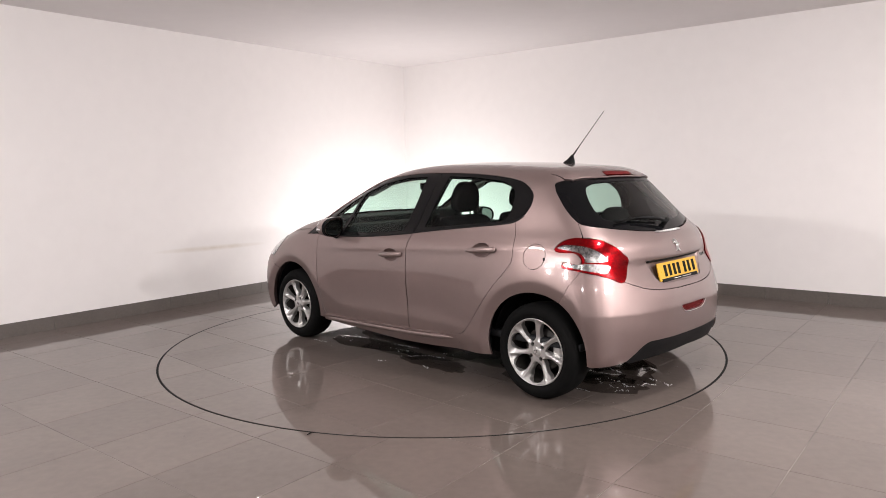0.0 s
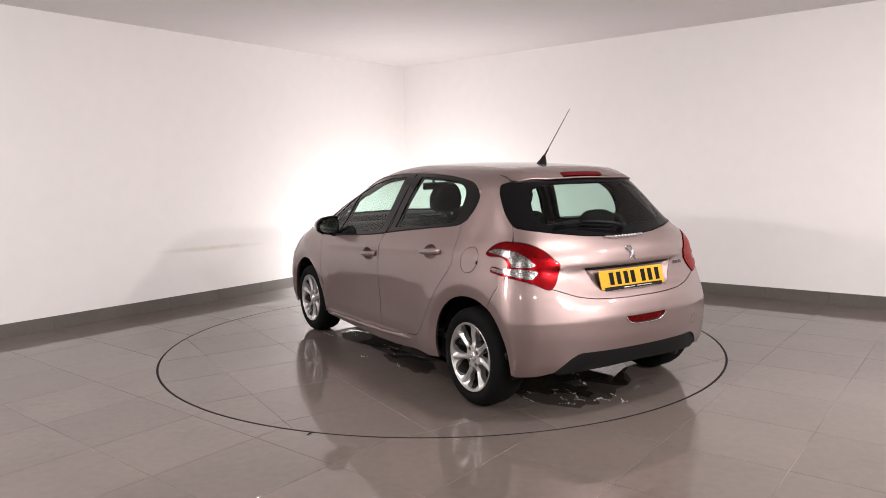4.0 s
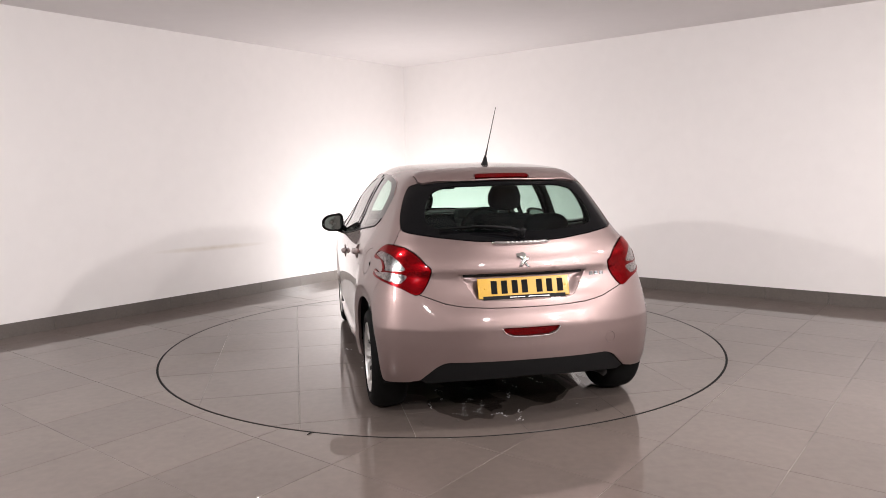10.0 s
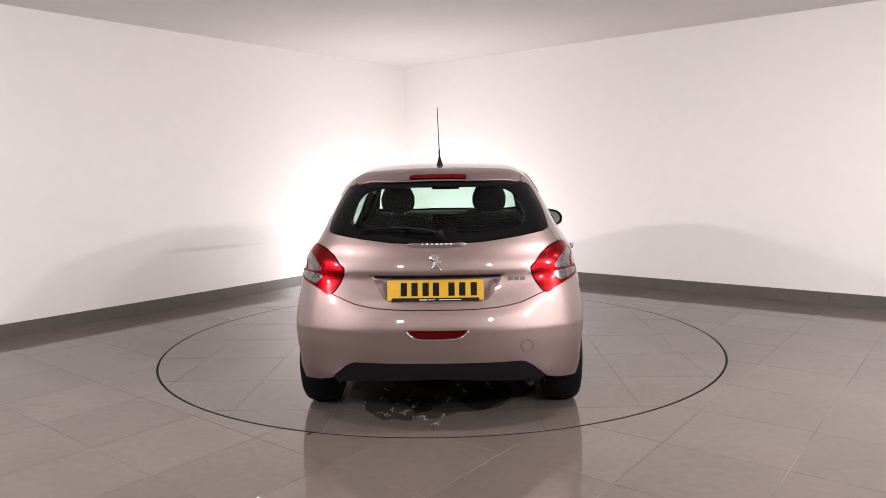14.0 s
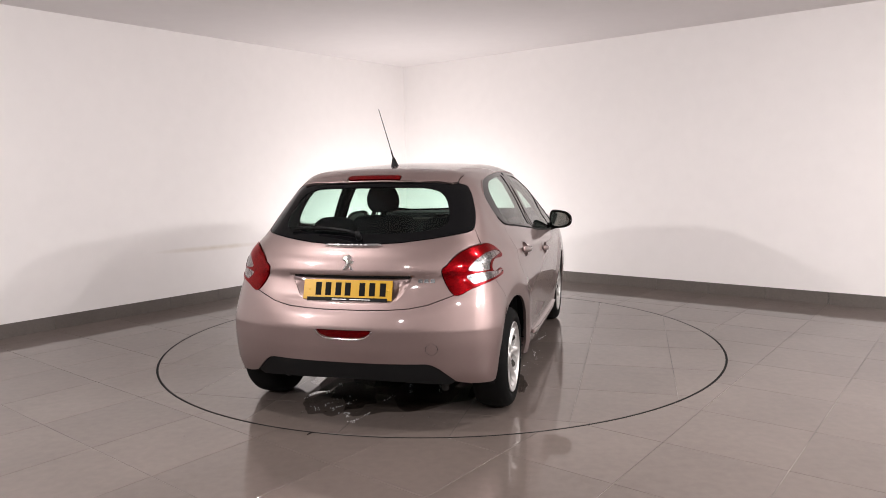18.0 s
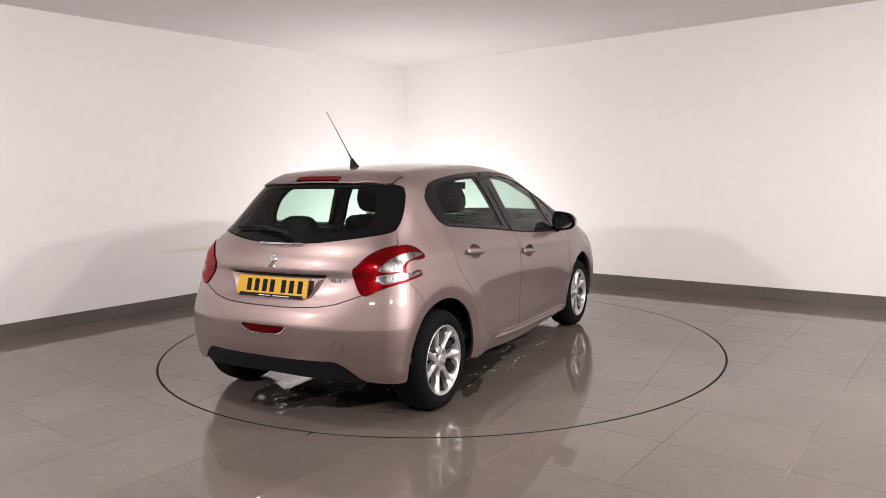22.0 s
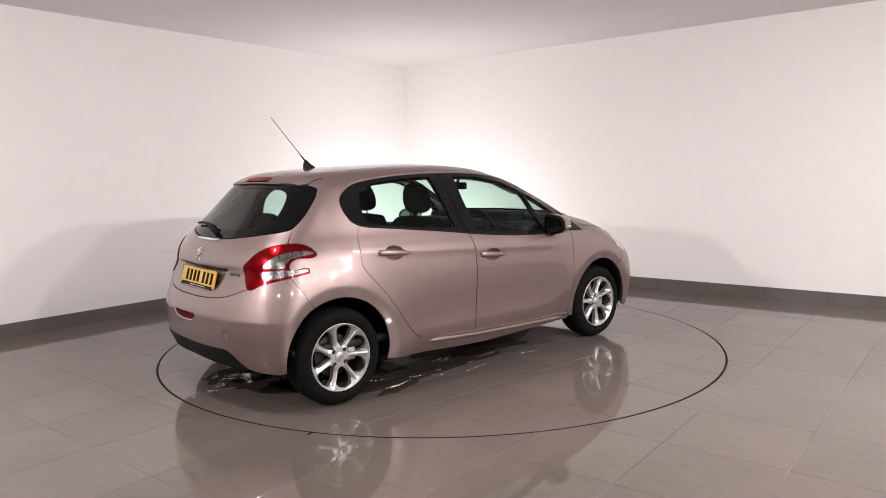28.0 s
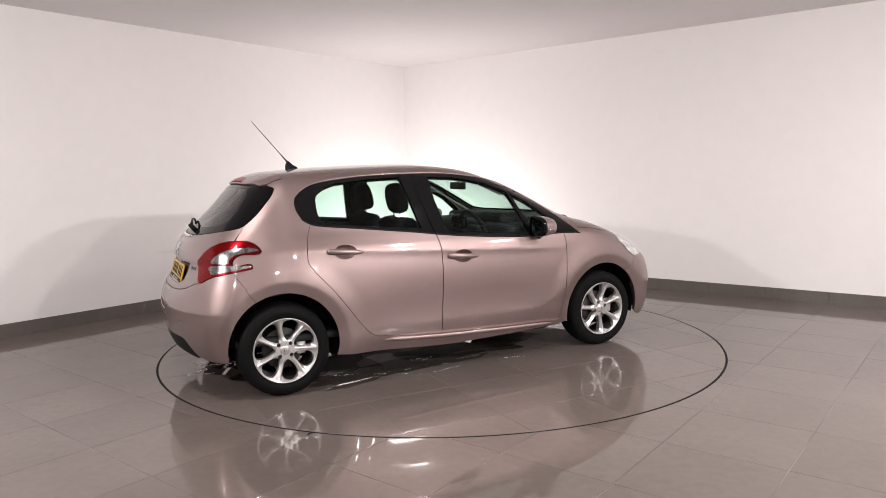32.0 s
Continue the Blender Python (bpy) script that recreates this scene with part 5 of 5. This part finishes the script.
# rows of white flecks that imitate sparkle on the wet tiles
bm = bmesh.new()
for k in range(38):
    side = rng.random()
    if side < 0.45:
        x, y = rng.uniform(0.30, 1.7), rng.uniform(-0.85, -0.42)
    elif side < 0.75:
        x, y = rng.uniform(0.9, 2.25), rng.uniform(0.35, 0.85)
    else:
        x, y = rng.uniform(-0.5, 0.3), rng.uniform(-0.55, 0.55)
    if k >= 30:
        x, y = rng.uniform(-0.45, 0.15), rng.uniform(0.05, 0.60)
    a, long_ = rng.gauss(0, 0.35 if k < 30 else 1.2), rng.uniform(0.03, 0.30 if k < 30 else 0.12)
    for q in range(int(5 + long_ * 40)):
        d = rng.uniform(0, long_)
        r = rng.uniform(0.0013, 0.0042)
        cx, cy, rx = x + d * math.cos(a) + rng.gauss(0, 0.008), y + d * math.sin(a) + rng.gauss(0, 0.006), r * rng.uniform(1, 3)
        ring = [bm.verts.new((cx + rx * math.cos(i * math.pi / 3) * rng.uniform(0.7, 1.2), cy + r * math.sin(i * math.pi / 3) * rng.uniform(0.7, 1.2), 0.0005)) for i in range(6)]
        tip = bm.verts.new((cx, cy, 0.003 + r * 0.5))
        for i in range(6):
            bm.faces.new((ring[i], ring[(i + 1) % 6], tip))
foam = tagged(mesh_ob("glint_flecks", bm, M_GLINT), "white flecks and streaks for lamp glints on the drops and foam", "foam", kind="stuff")

# ---------------- lamps of the studio
# housings and hangers assumed for the added floodlights, all out of view
for px, py, aim, power in PANELS:
    cl = tagged(new("unseen_floodlight"), "unseen white rectangular floodlight, added under the ceiling to light the walls", "light", "hung floodlights")
    cl.matrix_world = panel_at(px, py, aim)
    bm = bmesh.new()
    for lo, hi in (((-0.14, -0.11, -0.03), (-0.11, 0.11, 0.03)), ((0.11, -0.11, -0.03), (0.14, 0.11, 0.03)), ((-0.11, -0.11, -0.03), (0.11, -0.08, 0.03)), ((-0.11, 0.08, -0.03), (0.11, 0.11, 0.03)), ((-0.11, -0.08, 0.005), (0.11, 0.08, 0.03))):
        box(bm, lo, hi)
    part("housing", bm, M_WHITE, cl, smooth=False)
    bm = bmesh.new()
    box(bm, (-0.11, -0.08, -0.020), (0.11, 0.08, -0.004))
    part("diffuser", bm, M_GLOW, cl, smooth=False)
    back_ = cl.matrix_world.inverted()
    bm = bmesh.new()
    for x in (-0.125, 0.125):
        foot_ = cl.matrix_world @ Vector((x, 0, -0.01))
        tube(bm, [back_ @ foot_, back_ @ Vector((foot_.x, foot_.y, HIGH))], 0.008, 8)
    part("hanger", bm, M_WHITE, cl)
for px, py, power in SPOTS:
    cl = tagged(new("ceiling_spot"), "round white ceiling spot lamp", "light", "ceiling spots")
    cl.matrix_world = pose(px, py, HIGH)
    bm = bmesh.new()
    lathe(bm, [(0.115, 0.0), (0.145, 0.0), (0.145, 0.03), (0.115, 0.03)], 32, Matrix.Rotation(radians(-90), 4, "X"))
    part("ring", bm, M_WHITE, cl)
    bm = bmesh.new()
    lathe(bm, [(0.0, 0.012), (0.115, 0.012), (0.115, 0.004), (0.0, 0.004)], 32, Matrix.Rotation(radians(-90), 4, "X"))
    part("diffuser", bm, M_GLOW, cl)
fl = tagged(new("floodlight"), "black floor-standing flood lamp aimed at the corner", "lamp")
bm = bmesh.new()
box(bm, (-0.17, -0.12, 0.02), (0.17, 0.12, 0.09), 0.012, FLOOD)
part("housing", bm, M_BLACK, fl)
bm = bmesh.new()
FX, FY = FLOOD_AT[0], FLOOD_AT[1] - 0.06
tube(bm, [(FX - 0.19, FY, 0.28), (FX - 0.19, FY, 0.02), (FX + 0.19, FY, 0.02), (FX + 0.19, FY, 0.28)], 0.012, 8)
part("bracket", bm, M_DARKMETAL, fl)
for x in (FX - 0.19, FX + 0.19):
    bm = bmesh.new()
    box(bm, (x - 0.02, FY - 0.14, 0.0), (x + 0.02, FY + 0.20, 0.02), 0.004)
    part("foot", bm, M_DARKMETAL, fl)


bm = bmesh.new()
tube(bm, [(-0.736, -2.160, 0.003), (-0.727, -2.144, 0.004), (-0.721, -2.132, 0.004), (-0.716, -2.122, 0.003)], [0.002, 0.003, 0.0035, 0.002], 8)
tagged(mesh_ob("rubber_offcut", bm, M_RUBBER), "small black rubber offcut lying on the tiles beside the turntable", "debris")


# ---------------- the turntable and the floor tiles
table = tagged(new("turntable"), "round turntable laid with polished taupe tiles", "turntable")
bm = bmesh.new()
lathe(bm, [(0.0, 0.0013), (TABLE_R - 0.012, 0.0013), (TABLE_R - 0.012, 0.15), (0, 0.15)], 180, Matrix.Rotation(radians(-90), 4, "X"))
part("deck", bm, M_GROUT, table, smooth=False)
R_IN, R_OUT = TABLE_R - 0.009, TABLE_R + 0.007
# black ring almost flush with the tiles, standing for the gap's dark depth
bm = bmesh.new()
lathe(bm, [(R_IN, 0.0012), (R_OUT, 0.0012), (R_OUT, 0.02), (R_IN, 0.02)], 180, Matrix.Rotation(radians(-90), 4, 'X'))
part("gap_shade_ring", bm, M_INK, table, "black ring for the shade in the open gap")
P2 = 0.604
for i in range(-5, 8):
    for j in range(-5, 8):
        x0, y0 = -0.22 - CAR_PIVOT[0] + P2 * i, -1.173 - CAR_PIVOT[1] + P2 * j
        x1, y1 = x0 + P2 - JOINT, y0 + P2 - JOINT
        poly = inside_circle([Vector((x0, y0)), Vector((x1, y0)), Vector((x1, y1)), Vector((x0, y1))], R_IN, True)
        if poly:
            part("tile", tile_mesh(poly, 0.0), M_TILE, table, smooth=False)


def to_xy(r, s):
    v = room(r, s)
    return Vector((v.x, v.y))


for i in range(-13, 7):
    for j in range(-6, 14):
        r0, s0 = max(0.04 + 0.593 * i, R_BACK), max(-0.02 + PITCH * j, S_WALL)
        r1, s1 = min(0.04 + 0.593 * (i + 1), R_WALL) - JOINT, min(-0.02 + PITCH * (j + 1), S_BACK) - JOINT
        if r1 - r0 < 0.02 or s1 - s0 < 0.02:
            continue
        poly = inside_circle([to_xy(r0, s0), to_xy(r1, s0), to_xy(r1, s1), to_xy(r0, s1)], R_OUT, False)
        if poly:
            part("floor_tile", tile_mesh(poly, 0.0), M_TILE, floor, smooth=False)

for name, k in (("skirting_left", 0), ("skirting_right", 1)):
    holder = tagged(new(name), "dark brown tile skirting along the wall", "skirting", kind="structure")
    a0, a1 = (R_BACK, R_WALL) if k == 0 else (S_WALL + 0.012, S_BACK)
    step, off = (0.593, 0.04) if k == 0 else (PITCH, -0.02)
    n = math.floor((a0 - off) / step)
    while off + step * n < a1:
        b0, b1 = max(off + step * n, a0), min(off + step * (n + 1), a1) - 0.003
        if b1 - b0 > 0.02:
            bm = bmesh.new()
            if k == 0:
                cs = [room(b0, S_WALL), room(b1, S_WALL), room(b1, S_WALL + 0.012), room(b0, S_WALL + 0.012)]
            else:
                cs = [room(R_WALL, b0), room(R_WALL, b1), room(R_WALL - 0.012, b1), room(R_WALL - 0.012, b0)]
            lo = [bm.verts.new((c.x, c.y, 0.0)) for c in cs]
            hi = [bm.verts.new((c.x, c.y, 0.125)) for c in cs]
            bm.faces.new(hi)
            for q in range(4):
                bm.faces.new((lo[q], lo[(q + 1) % 4], hi[(q + 1) % 4], hi[q]))
            bmesh.ops.recalc_face_normals(bm, faces=bm.faces)
            part("skirting_tile", bm, M_SKIRT, holder, smooth=False)
        n += 1


# ---------------- what moves: the turntable turns steadily and carries the car
def heading(t):
    return 135.36 - 3.382 * t


def motions():
    walk(table, [(t, pose(0, 0, 0, 0, 0, heading(t))) for t in range(33)])
    walk(puddle, [(t, pose(0, 0, 0, 0, 0, heading(t)) @ pose(-CAR_PIVOT[0], -CAR_PIVOT[1], 0.0)) for t in range(33)])
    walk(droplets, [(t, pose(0, 0, 0, 0, 0, heading(t)) @ pose(-CAR_PIVOT[0], -CAR_PIVOT[1], 0.0)) for t in range(33)])
    walk(foam, [(t, pose(0, 0, 0, 0, 0, heading(t)) @ pose(-CAR_PIVOT[0], -CAR_PIVOT[1], 0.0)) for t in range(33)])
    walk(car, [(t, pose(0, 0, 0, 0, 0, heading(t)) @ pose(-CAR_PIVOT[0], -CAR_PIVOT[1], 0.0)) for t in range(33)])


motions()
